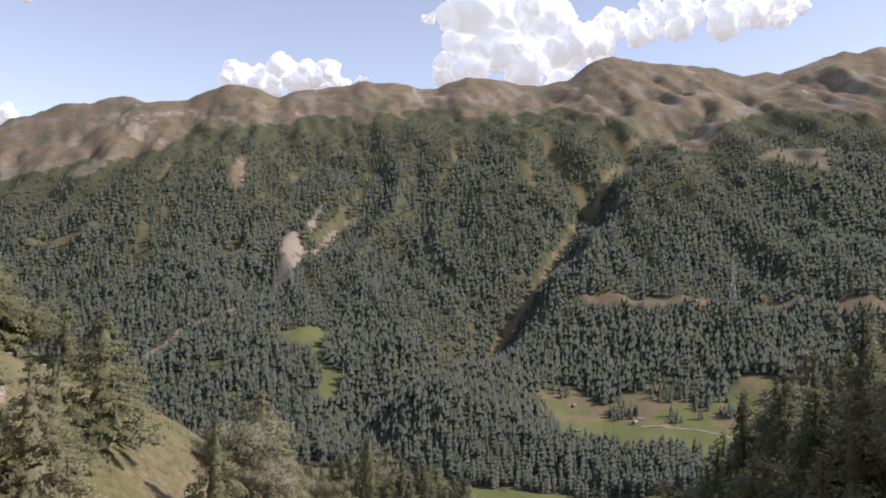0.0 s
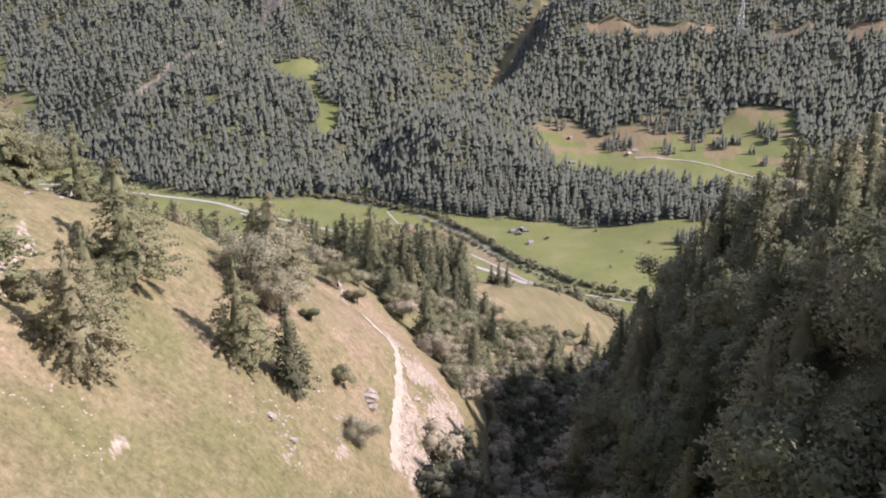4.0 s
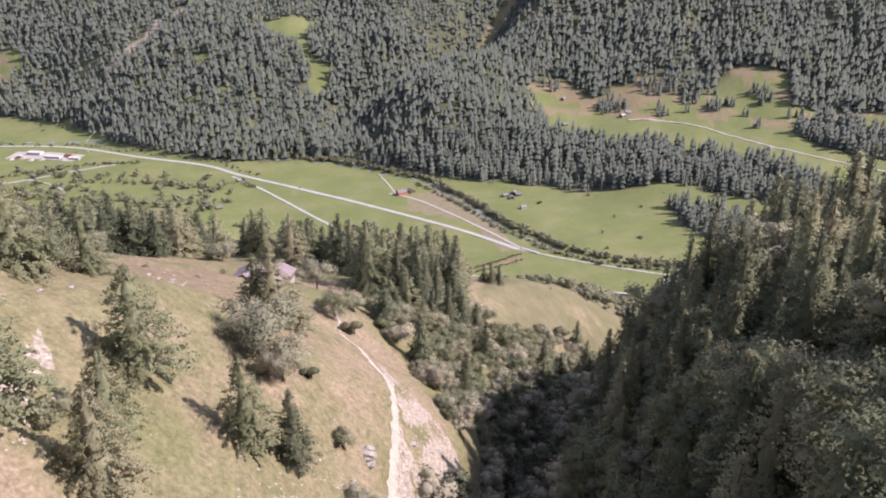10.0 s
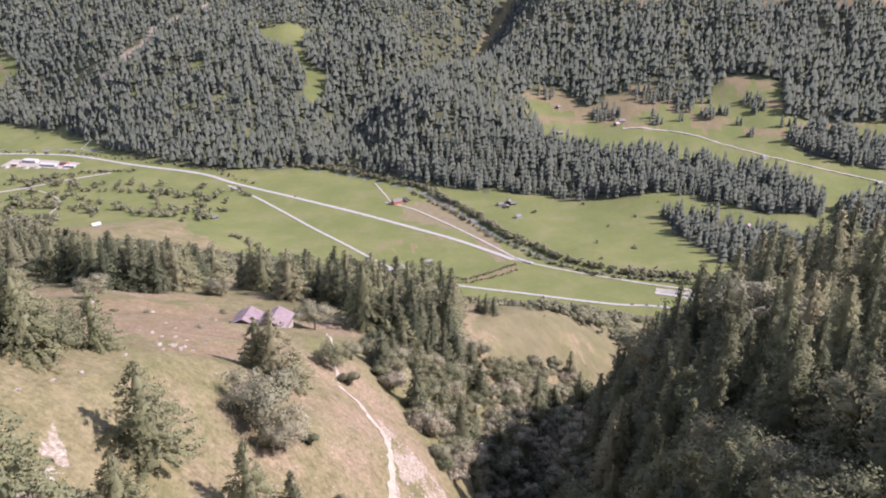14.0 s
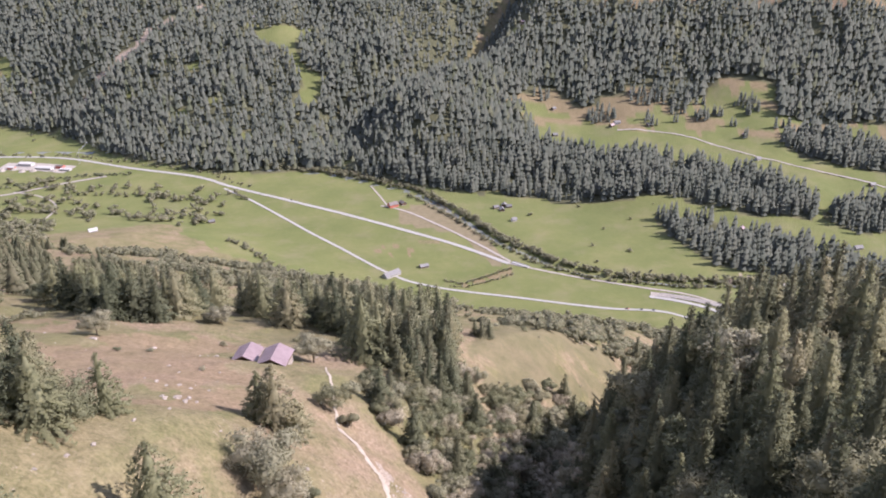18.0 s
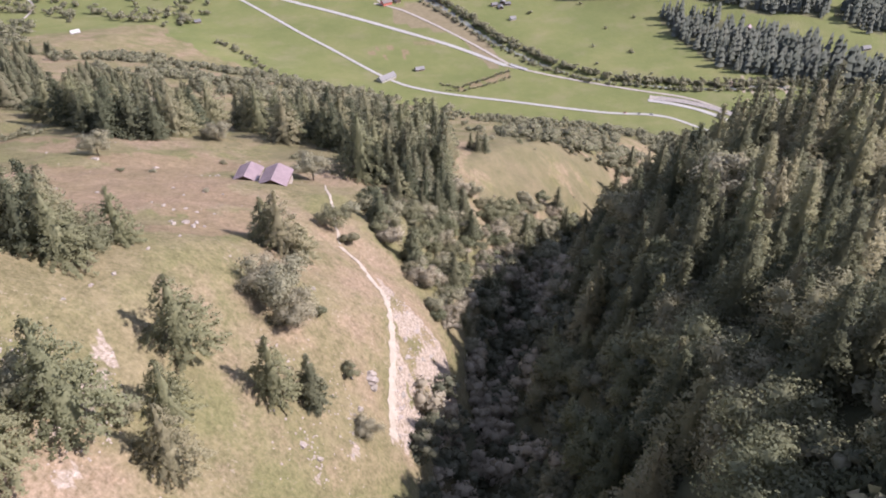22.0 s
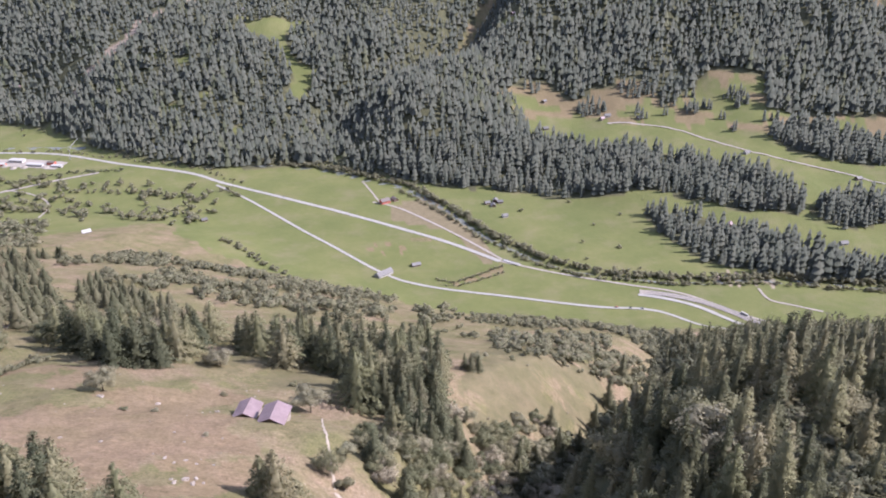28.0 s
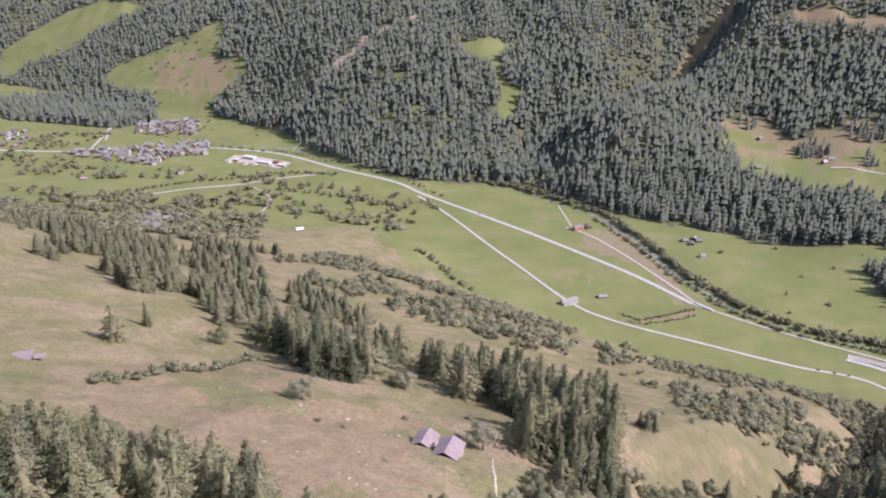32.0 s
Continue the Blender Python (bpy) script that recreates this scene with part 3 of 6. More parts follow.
def covers(x, y, z):
    """Shares of meadow, wood floor, scree, tilled earth, bare grass and high pasture at places."""
    far = y > catmull(FOOT_Y, FOOT_M, np.clip(x / np.maximum(y, 300), -1.3, 1.1)) + 15
    m = x / np.maximum(y, 300)
    tree = np.interp(m, TREE_M, TREE_Z) + fbm(x, y, 180, 31) * 130
    gully = np.abs(m - np.interp(np.clip((y - 1400) / 2300, 0, 1), GULLY_U, GULLY_M)) * y
    wood = far & (z < tree) & (y > 900)
    meadow = (~far) & (z < 26 + 40 * fbm(x, y, 150, 41) + 70 * step(400, 620, -x + 160 * fbm(x, y, 90, 49))) & (y > 700)
    axis = catmull(AXIS_X, STATIONS, np.clip(y, -150, 1150))
    flank = (x - axis > -5 + 8 * fbm(x, y, 15, 42)) & (y < 640)
    wood |= flank
    scree, bare = np.zeros(x.shape, bool), np.zeros(x.shape, bool)
    for poly in GLADES + OPEN_LEFT + [OPEN_RIGHT]:
        hit = inside(x, y, poly)
        wood &= ~hit
        meadow |= hit
    for poly in ALPS:
        wood &= ~inside(x, y, poly)
    for poly in BANDS + [FOREST_LEFT]:
        hit = inside(x, y, poly)
        wood |= hit
        meadow &= ~hit
    for poly in SCARS + SCREE:
        hit = inside(x, y, poly)
        wood &= ~hit
        scree |= hit & (fbm(x, y * (0.4 if poly in SCREE else 1.0), 4 if poly in SCREE else 60, 46) > ((-0.2 if poly is SCREE[0] else 0.0 if poly is SCREE[1] else 0.06 if poly in SCREE[:4] else 0.32) if poly in SCREE else -0.22))
    cut = to_line(x, y, CUT_LINE) < 18 + 12 * fbm(x, y, 40, 4)
    chute = to_line(x, y, CHUTE) < 12 + 30 * fbm(x, y, 14, 7) + 10 * fbm(x, y, 35, 6)
    strip = np.min([to_line(x, y, q) for q in STRIPS], axis=0) < 16 + 26 * fbm(x, y, 60, 9)
    wood &= ~(cut | chute | strip | ((gully < 16) & (y > 1750) & (y < 3100)))
    scree |= chute
    rough = strip & (z < tree)
    for poly in GREENS:
        rough |= inside(x, y, poly) & (fbm(x, y, 14, 47) > -0.12)
    bare |= cut | (inside(x, y, OPEN_RIGHT) & (z > 72)) & (fbm(x, y, 60, 44) + (z - 110) / 160 > -0.2)
    bare |= inside(x, y, HOLLOW) | (inside(x, y, TINGE) & (fbm(x, y, 14, 50) > 0.08))
    for poly in BROWN:
        bare |= inside(x, y, poly) & (fbm(x, y, 22, 48) > -0.16)
    tilled = np.zeros(x.shape, bool)
    for poly in TILLED:
        tilled |= inside(x, y, poly)
    high = far & ~wood & (z >= tree - 60) & (y > 2300)
    for poly in ALPS:
        high |= inside(x, y, poly)
    scree |= high & (fbm(x + 0.3 * y, y * 0.16, 48, 51) + 0.3 * fbm(x, y, 260, 52) > 0.5)
    for poly in CIRQUE:
        scree |= inside(x, y, poly) & (fbm(x, y * 0.3, 40, 53) > -0.15)
    return meadow, wood, scree, tilled, bare, high, rough


# ---------------------------------------------------------------- the ground, one sheet from underfoot to the crest
def build_ground():
    ang = np.radians(np.concatenate([np.arange(-180, -58, 4.0), np.arange(-58, 48, 0.3), np.arange(48, 180, 4.0)]))
    rad = np.concatenate([6 * 1.015 ** np.arange(0, 403), np.arange(2430, 3900, 17.0), 3900 * 1.03 ** np.arange(0, 24)])
    rad = np.concatenate([[0.5], rad])
    A, R = np.meshgrid(ang, rad)
    X, Y = (R * np.sin(A)).ravel(), (R * np.cos(A)).ravel()
    Z = height(X, Y)
    nr, na = len(rad), len(ang)
    i, j = np.meshgrid(np.arange(nr - 1), np.arange(na), indexing="ij")
    k = (j + 1) % na
    faces = np.stack([i * na + j, (i + 1) * na + j, (i + 1) * na + k, i * na + k], -1).reshape(-1, 4)
    me = mesh_from("ground", np.column_stack([X, Y, Z]), faces[:, ::-1], GROUND)
    meadow, wood, scree, tilled, bare, high, rough = covers(X, Y, Z)
    for name, cols in (("cover", (meadow, wood, scree)), ("cover_two", (tilled, bare, high)), ("cover_three", (rough, rough, rough))):
        a = me.attributes.new(name, "FLOAT_COLOR", "POINT")
        a.data.foreach_set("color", np.column_stack([*cols, np.ones(len(X))]).astype(np.float32).ravel())
    me.polygons.foreach_set("use_smooth", np.ones(len(me.polygons), bool))
    return tagged(new("ground", me), "alpine valley ground of dry grass, green meadows and forest floor", "ground", kind="structure")


build_ground()


def ribbon(name, line, width, material, label, category="road", lift=0.25, spacing=6.0, kind="structure", ragged=0.16):
    """A road, path or stream laid on the ground along a line of corners."""
    pts = [Vector((*p, 0)) for p in line]
    out = []
    for k in range(len(pts) - 1):
        p0, p1, p2, p3 = pts[max(k - 1, 0)], pts[k], pts[k + 1], pts[min(k + 2, len(pts) - 1)]
        n = max(2, int((p2 - p1).length / spacing))
        for s in range(n):
            t = s / n
            out.append(0.5 * (2 * p1 + (p2 - p0) * t + (2 * p0 - 5 * p1 + 4 * p2 - p3) * t * t + (3 * p1 - p0 - 3 * p2 + p3) * t**3))
    out.append(pts[-1])
    verts, faces = [], []
    cols = (-0.5, -0.17, 0.17, 0.5)
    for k, p in enumerate(out):
        d = (out[min(k + 1, len(out) - 1)] - out[max(k - 1, 0)]).normalized()
        side = Vector((-d.y, d.x, 0))
        w = width * (1 - ragged / 2 + ragged * random.random())
        drift = (random.random() - 0.5) * ragged * 0.6
        for c in cols:
            q = p + side * (w * c + drift)
            verts.append((q.x, q.y, lift))
        if k:
            for c in range(3):
                a = (k - 1) * 4 + c
                faces.append((a, a + 1, a + 5, a + 4))
    verts = np.array(verts)
    verts[:, 2] += height(verts[:, 0], verts[:, 1])
    me = mesh_from(name, verts, np.array(faces)[:, ::-1], material)
    return tagged(new(name, me), label, category, kind=kind)


HIGHWAY = [(-1500, 1500), (-1180, 1560), (-1023, 1629), (-898, 1639), (-770, 1622), (-613, 1550), (-460, 1488), (-367, 1421), (-149, 1282), (27, 1156), (130, 1062)]
LANE = [(-392, 1420), (-296, 1318), (-161, 1156), (-54, 1028), (15, 983), (146, 943), (250, 915), (300, 908), (341, 893), (376, 850), (402, 805)]
ribbon("road", HIGHWAY, 8.5, ROAD, "pale grey asphalt valley road along the meadows", lift=0.6)
ribbon("road", LANE, 5.5, ROAD, "narrow pale asphalt lane across the green meadows", lift=0.6)
ribbon("road", [(130, 1062), (152, 1050), (225, 1013), (311, 978), (378, 952), (428, 906), (470, 860)], 4.5, GRAVEL, "gravel farm track beside the river", lift=0.6)
ribbon("railway", [(322, 956), (366, 944), (412, 916), (444, 878), (462, 830), (470, 770)], 13, GRAVEL, "wide gravel railway bed with several tracks", "railway", lift=0.75)
for shift in (-4.2, 0.0, 4.2):
    ribbon("railway", [(330 + shift, 953 + shift), (366 + shift * 0.7, 944 + shift), (412 + shift * 0.8, 916 + shift * 0.7), (444 + shift, 878 + shift * 0.4), (462 + shift, 830), (470 + shift, 770)], 1.6, SLATE, "dark rails and sleepers on the gravel bed", "railway", lift=0.9)
ribbon("road", [(318, 948), (360, 932), (396, 906), (422, 868), (440, 820), (446, 760)], 7.5, ROAD, "pale asphalt road beside the railway", lift=0.7)
ribbon("road", [(-80, 1320), (-26, 1285), (55, 1184), (134, 1068)], 5.0, GRAVEL, "gravel railway bed beside a tilled field", lift=0.6)
ribbon("road", [(-107, 1432), (-84, 1368), (-69, 1323), (-60, 1312)], 3.5, GRAVEL, "gravel drive to the red farmhouse", lift=0.5)
ribbon("road", [(414, 1577), (480, 1567), (553, 1528), (653, 1439), (732, 1382), (800, 1337), (866, 1280), (960, 1200)], 4.5, GRAVEL, "pale gravel lane over the terrace meadow", lift=0.9)
ribbon("road", [(499, 961), (501, 927), (526, 910), (560, 890)], 4.0, GRAVEL, "pale gravel lane by the river pebbles", lift=0.6)
ribbon("railway", [(-1010, 1165), (-971, 1246), (-892, 1344), (-792, 1402), (-718, 1460), (-650, 1500)], 8.5, GRAVEL, "pale gravel railway bed across the lower meadows", "railway", lift=0.8)
ribbon("road", [(-1274, 1571), (-1324, 1698), (-1422, 1915)], 6.5, ROAD, "pale road through the village", lift=0.7)
ribbon("road", [(-1282, 1638), (-1344, 1756), (-1351, 1865)], 6.0, GRAVEL, "pale gravel road above the village", lift=0.9)
ribbon("road", [(-642, 1170), (-665, 1287), (-690, 1345), (-747, 1391), (-796, 1409)], 4.0, GRAVEL, "pale farm track between hedges", lift=0.7)
ribbon("water", RIVER, 11.0, WATER, "shallow grey-green river with pale pebbles", "water", lift=0.35)
ribbon("path", [(-34, 221), (-33.4, 216), (-31.2, 206), (-28.8, 196), (-27.5, 189), (-25.6, 178), (-23.6, 168)], 0.7, TRACK, "pale trodden footpath below the huts", "path", lift=0.12, spacing=1.5, ragged=0.9)
ribbon("path", [(-23.4, 167.3), (-18.0, 161), (-14.2, 154), (-10.6, 147), (-8.8, 138), (-8.1, 130), (-7.9, 120.5), (-7.9, 112), (-7.4, 101)], 1.25, TRACK, "pale trodden footpath along the ravine edge", "path", lift=0.12, spacing=1.2, ragged=0.8)


# ---------------------------------------------------------------- trees
_ball = bmesh.new()
bmesh.ops.create_icosphere(_ball, subdivisions=1, radius=1.0)
_ball.verts.index_update()
BALL_V = [tuple(v.co) for v in _ball.verts]
BALL_F = [tuple(v.index for v in f.verts) for f in _ball.faces]
_ball.free()


def outward(verts, faces, normals):
    """Turns every leaf outwards and gives its corners the normals of the crown, so that light runs softly round it."""
    verts, faces = np.array(verts), np.array(faces)
    normals = np.array(normals) + (0, 0, 1e-4)
    normals = normals / np.linalg.norm(normals, axis=1)[:, None]
    flat = np.cross(verts[faces[:, 1]] - verts[faces[:, 0]], verts[faces[:, 2]] - verts[faces[:, 0]])
    flip = (flat * normals[faces].mean(1)).sum(1) < 0
    faces[flip] = faces[flip][:, ::-1]
    return verts, faces, normals


def far_cone(sides, tiers, rng):
    """A spruce as one jagged skirt of tiers: corners and triangles, one unit high."""
    verts, faces = [(0, 0, 1.0)], []
    prev = None
    for t in range(tiers):
        z0 = 1 - (t + 0.85) / tiers * 0.96
        wide = 0.03 + 0.125 * ((t + 1) / tiers) ** 0.75
        ring = []
        for s in range(sides):
            a = 2 * math.pi * (s + 0.5 * (t % 2)) / sides + rng.uniform(-0.2, 0.2)
            r = wide * rng.uniform(0.65, 1.25)
            ring.append(len(verts))
            verts.append((r * math.cos(a), r * math.sin(a), z0 + rng.uniform(-0.04, 0.04)))
        if prev is None:
            faces += [(0, ring[s], ring[(s + 1) % sides]) for s in range(sides)]
        else:
            for s in range(sides):
                n = (s + 1) % sides
                faces += [(prev[s], ring[s], ring[n]), (prev[s], ring[n], prev[n])]
        if t < tiers - 1:
            inner = []
            for s in range(sides):
                x, y, z = verts[ring[s]]
                inner.append(len(verts))
                verts.append((x * 0.45, y * 0.45, z + 0.03))
            for s in range(sides):
                n = (s + 1) % sides
                faces += [(ring[s], inner[s], inner[n]), (ring[s], inner[n], ring[n])]
            prev = inner
    return outward(verts, faces, [(x, y, 0.27) for x, y, z in verts])


def core_cone(rng, sides, tiers, reach, base):
    """The dense inside of a conifer: tiers of ragged skirts. reach(f) is the radius at height share f."""
    verts, faces, normals = [(0, 0, 1.0)], [], [(0, 0, 1)]
    prev = None
    for t in range(tiers):
        f = 1 - (t + 0.9) / tiers
        rings = []
        for scale, lift in ((0.95, -0.02), (0.6, 0.012)):
            ring = []
            for q in range(sides):
                a = 2 * math.pi * (q + 0.5 * (t % 2)) / sides + rng.uniform(-0.2, 0.2)
                r = reach(f) * scale * rng.uniform(0.6, 1.15)
                ring.append(len(verts))
                verts.append((r * math.cos(a), r * math.sin(a), base + (0.98 - base) * f + lift + rng.uniform(-0.015, 0.015)))
                normals.append((math.cos(a), math.sin(a), 0.6))
            rings.append(ring)
        for q in range(sides):
            n = (q + 1) % sides
            if prev is None:
                faces.append((0, rings[0][q], rings[0][n]))
            else:
                faces += [(prev[q], rings[0][q], rings[0][n]), (prev[q], rings[0][n], prev[n])]
            faces += [(rings[0][q], rings[1][q], rings[1][n]), (rings[0][q], rings[1][n], rings[0][n])]
        prev = rings[1]
    return verts, faces, normals


def clump_ball(count, rng, flat=0.8, size=0.30, spread=1.0, airy=False):
    """A leafy crown of tilted leaf sprays over several lobes, one unit high."""
    lobes = [(rng.uniform(-0.22, 0.22) * spread, rng.uniform(-0.22, 0.22) * spread, rng.uniform(0.35, 0.72), rng.uniform(0.09, 0.22) if airy else rng.uniform(0.13, 0.27)) for _ in range(20 if airy else 11 if count > 300 else 4)]
    lobes.append((0, 0, 0.48, 0.28))
    verts, faces, normals = [], [], []
    inner = 0.98 if count < 100 else 0.4 if airy else 0.72
    for lx, ly, lz, lr in lobes:
        k = len(verts)
        for bx, by, bz in BALL_V:
            d = Vector((bx, by, bz))
            verts.append((lx + bx * lr * inner * rng.uniform(0.7, 1.1), ly + by * lr * inner * rng.uniform(0.7, 1.1), lz + bz * flat * lr * inner))
            normals.append((bx + lx * 1.5, by + ly * 1.5, bz + 0.35))
        faces += [(k + a, k + b, k + c) for a, b, c in BALL_F]
    for _ in range(count):
        lx, ly, lz, lr = rng.choice(lobes)
        d = Vector((rng.gauss(0, 1), rng.gauss(0, 1), rng.gauss(0, 1))).normalized()
        c = Vector((lx, ly, lz)) + Vector((d.x, d.y, d.z * flat)) * lr * (rng.uniform(0.4, 1.2) if airy else rng.uniform(0.7, 1.2))
        n = (d + 0.8 * Vector((rng.gauss(0, 1), rng.gauss(0, 1), rng.gauss(0.4, 1)))).normalized()
        u = n.orthogonal().normalized()
        w = n.cross(u)
        s = size * rng.uniform(0.5, 1.1)
        k = len(verts)
        turn = rng.uniform(0, 6.28)
        for q in range(3):
            a = turn + q * 2.094 + rng.uniform(-0.5, 0.5)
            verts.append(tuple(c + (u * math.cos(a) + w * math.sin(a)) * s * rng.uniform(0.45, 1.0) + n * rng.uniform(-0.1, 0.1) * s))
            normals.append(tuple(d + n * (0.35 if n.dot(d) > 0 else -0.35) + Vector((lx * 1.5, ly * 1.5, 0.35))))
        faces.append((k, k + 1, k + 2))
    return outward(verts, faces, normals)


def larch_crown(rng, whorls, per, radius, base, sprays, size, up=0.12, power=0.8):
    """Airy needle tufts strung along rising branches, one unit high."""
    def profile(f):
        return radius * (1 - f) ** power * (0.72 + 0.28 * min(1, f * 7)) + 0.01

    verts, faces, normals = core_cone(rng, 8 if whorls > 16 else 6, max(4, whorls // 3), lambda f: (0.34 if size < 0.036 else 0.8) * profile(f), base)
    for wv in range(whorls):
        f = wv / (whorls - 1)
        z = base + (0.98 - base) * f
        reach = profile(f)
        turn = rng.uniform(0, 6.28)
        for b in range(max(3, int(per * (1 - 0.5 * f)))):
            a = turn + 6.283 * b / per + rng.uniform(-0.5, 0.5)
            length = reach * rng.uniform(0.5, 1.25)
            for q in range(max(2, int(sprays * (0.35 + 0.65 * (1 - f))))):
                t = rng.uniform(0.3, 1.0) ** 0.5
                c = Vector((math.cos(a) * length * t, math.sin(a) * length * t, z + up * length * t - 0.25 * length * t * t)) + Vector((rng.gauss(0, 1), rng.gauss(0, 1), rng.gauss(0, 0.8))) * size * 0.55
                n = Vector((rng.gauss(0, 1) + math.cos(a) * 0.6, rng.gauss(0, 1) + math.sin(a) * 0.6, rng.gauss(0.5, 1))).normalized()
                u = n.orthogonal().normalized()
                w = n.cross(u)
                k, turn2, s = len(verts), rng.uniform(0, 6.28), size * rng.uniform(0.6, 1.25) * (1 - 0.4 * f)
                for e in range(3):
                    ang = turn2 + e * 2.094 + rng.uniform(-0.5, 0.5)
                    r = s * (0.6 if e else 1.05) * rng.uniform(0.7, 1.2)
                    verts.append(tuple(c + (u * math.cos(ang) + w * math.sin(ang)) * r))
                    normals.append((math.cos(a) + 0.25 * n.x, math.sin(a) + 0.25 * n.y, 0.5 + 0.25 * abs(n.z)))
                faces.append((k, k + 1, k + 2))
    return outward(verts, faces, normals)


def trunk_bm(rng, thick, top, limbs=0):
    """A tapered, slightly bent stem, with limbs for leafy trees."""
    bm = bmesh.new()
    rings = []
    for t in (0.0, 0.04, 0.25, 0.55, 1.0):
        r = thick * ((1.35 if t == 0 else 1.0) * (1 - 0.85 * t) + 0.05)
        ox, oy = 0.02 * math.sin(5 * t + 1), 0.02 * math.sin(4 * t)
        rings.append([bm.verts.new((r * math.cos(k * 1.0472) + ox * t, r * math.sin(k * 1.0472) + oy * t, t * top - (0.03 if t == 0 else 0))) for k in range(6)])
    for a, b in zip(rings, rings[1:]):
        for k in range(6):
            bm.faces.new((a[k], a[(k + 1) % 6], b[(k + 1) % 6], b[k]))
    bm.faces.new(rings[-1])
    for _ in range(limbs):
        a, z0 = rng.uniform(0, 6.28), rng.uniform(0.2, 0.5)
        s, e = Vector((0, 0, z0 * top * 1.4)), Vector((math.cos(a) * 0.26, math.sin(a) * 0.26, z0 * top * 1.4 + rng.uniform(0.12, 0.3)))
        u = Vector((-math.sin(a), math.cos(a), 0))
        v = [bm.verts.new(s + u * thick * 0.5), bm.verts.new(s - u * thick * 0.5), bm.verts.new(s + Vector((0, 0, thick * 0.8))), bm.verts.new(e)]
        for f in ((0, 1, 3), (1, 2, 3), (2, 0, 3)):
            bm.faces.new([v[q] for q in f])
    return bm


KINDS = {}


def make_kind(key, name, crown, crown_material, thick, top, label, category, limbs=0, seed=0):
    """Crown and stem meshes of one tree form, to be shared by all trees of that form."""
    rng = random.Random(seed)
    bm = trunk_bm(rng, thick, top, limbs)
    stem = bpy.data.meshes.new("trunk")
    bm.to_mesh(stem)
    bm.free()
    stem.materials.append(BARK)
    KINDS.setdefault(key, []).append((name, mesh_from("crown", crown[0], crown[1], crown_material, crown[2]), stem, label, category))


SPRUCE_TEXT, LARCH_TEXT = "dark green spruce with drooping branches on the slope", "light green larch with airy branches on the slope"
LEAFY_TEXT = ("grey-green leafy tree with an uneven crown", "green leafy tree with a rounded uneven crown")
for k in range(3):
    r = random.Random(100 + k)
    make_kind("spruce", "spruce", larch_crown(r, 32, 8, 0.185 + 0.02 * k, 0.02, 24, 0.025, -0.3, 1.0), SPRUCE, 0.014, 0.95, SPRUCE_TEXT, "tree", seed=k)
    make_kind("fine_spruce", "spruce", larch_crown(r, 36, 9, 0.2 + 0.02 * k, 0.02, 44, 0.0205, -0.3, 0.95), SPRUCE, 0.014, 0.95, SPRUCE_TEXT, "tree", seed=k)
for k in range(4):
    r = random.Random(200 + k)
    make_kind("larch", "larch", larch_crown(r, 24, 8, 0.25 + 0.03 * k, 0.05, 36, 0.0265, 0.1, 0.72), LARCH, 0.016, 0.95, LARCH_TEXT, "tree", seed=k)
    make_kind("young_larch", "larch", larch_crown(r, 32, 8, 0.2 + 0.02 * k, 0.02, 40, 0.0215, -0.12, 0.92), LARCH, 0.014, 0.95, LARCH_TEXT, "tree", seed=k)
    make_kind("fine_larch", "larch", larch_crown(r, 27, 10, 0.33 + 0.03 * k, 0.03, 58, 0.021, 0.06, 0.82), LARCH, 0.011, 0.95, LARCH_TEXT, "tree", seed=k)
for k in range(4):
    r = random.Random(300 + k)
    make_kind("broad", "leafy_tree", clump_ball(4800, r, size=0.037, spread=1.65, airy=True), (GREY_LEAF, BROAD)[k % 2], 0.025, 0.6, LEAFY_TEXT[k % 2], "tree", 5, k)
    make_kind("fine_broad", "leafy_tree", clump_ball(8500, r, size=0.027, spread=1.75, airy=True), (GREY_LEAF, BROAD)[k % 2], 0.022, 0.6, LEAFY_TEXT[k % 2], "tree", 5, k)
for k in range(3):
    r = random.Random(400 + k)
    make_kind("shrub", "shrub", clump_ball(2200, r, flat=0.6, size=0.055, spread=1.9), (BROAD, GREY_LEAF, BROAD)[k], 0.02, 0.4, "low rounded green shrub on dry grass", "shrub", 4, k)
COUNT = {"n": 0}


def plant(key, x, y, tall, wide=1.0, group="", variant=None):
    COUNT["n"] += 1
    rng = random.Random(int(abs(x) * 131 + abs(y) * 977) + COUNT["n"])
    forms = KINDS[key]
    name, crown, stem, label, category = forms[rng.randrange(len(forms)) if variant is None else variant % len(forms)]
    e = thing(name, x, y, rng.uniform(0, 360), label, category, group, z=float(height(x, y)[0]) - 0.15)
    e.scale = (tall * wide, tall * wide, tall)
    for n, me in (("crown", crown), ("trunk", stem)):
        o = new(n, me)
        o.parent = e
    return e


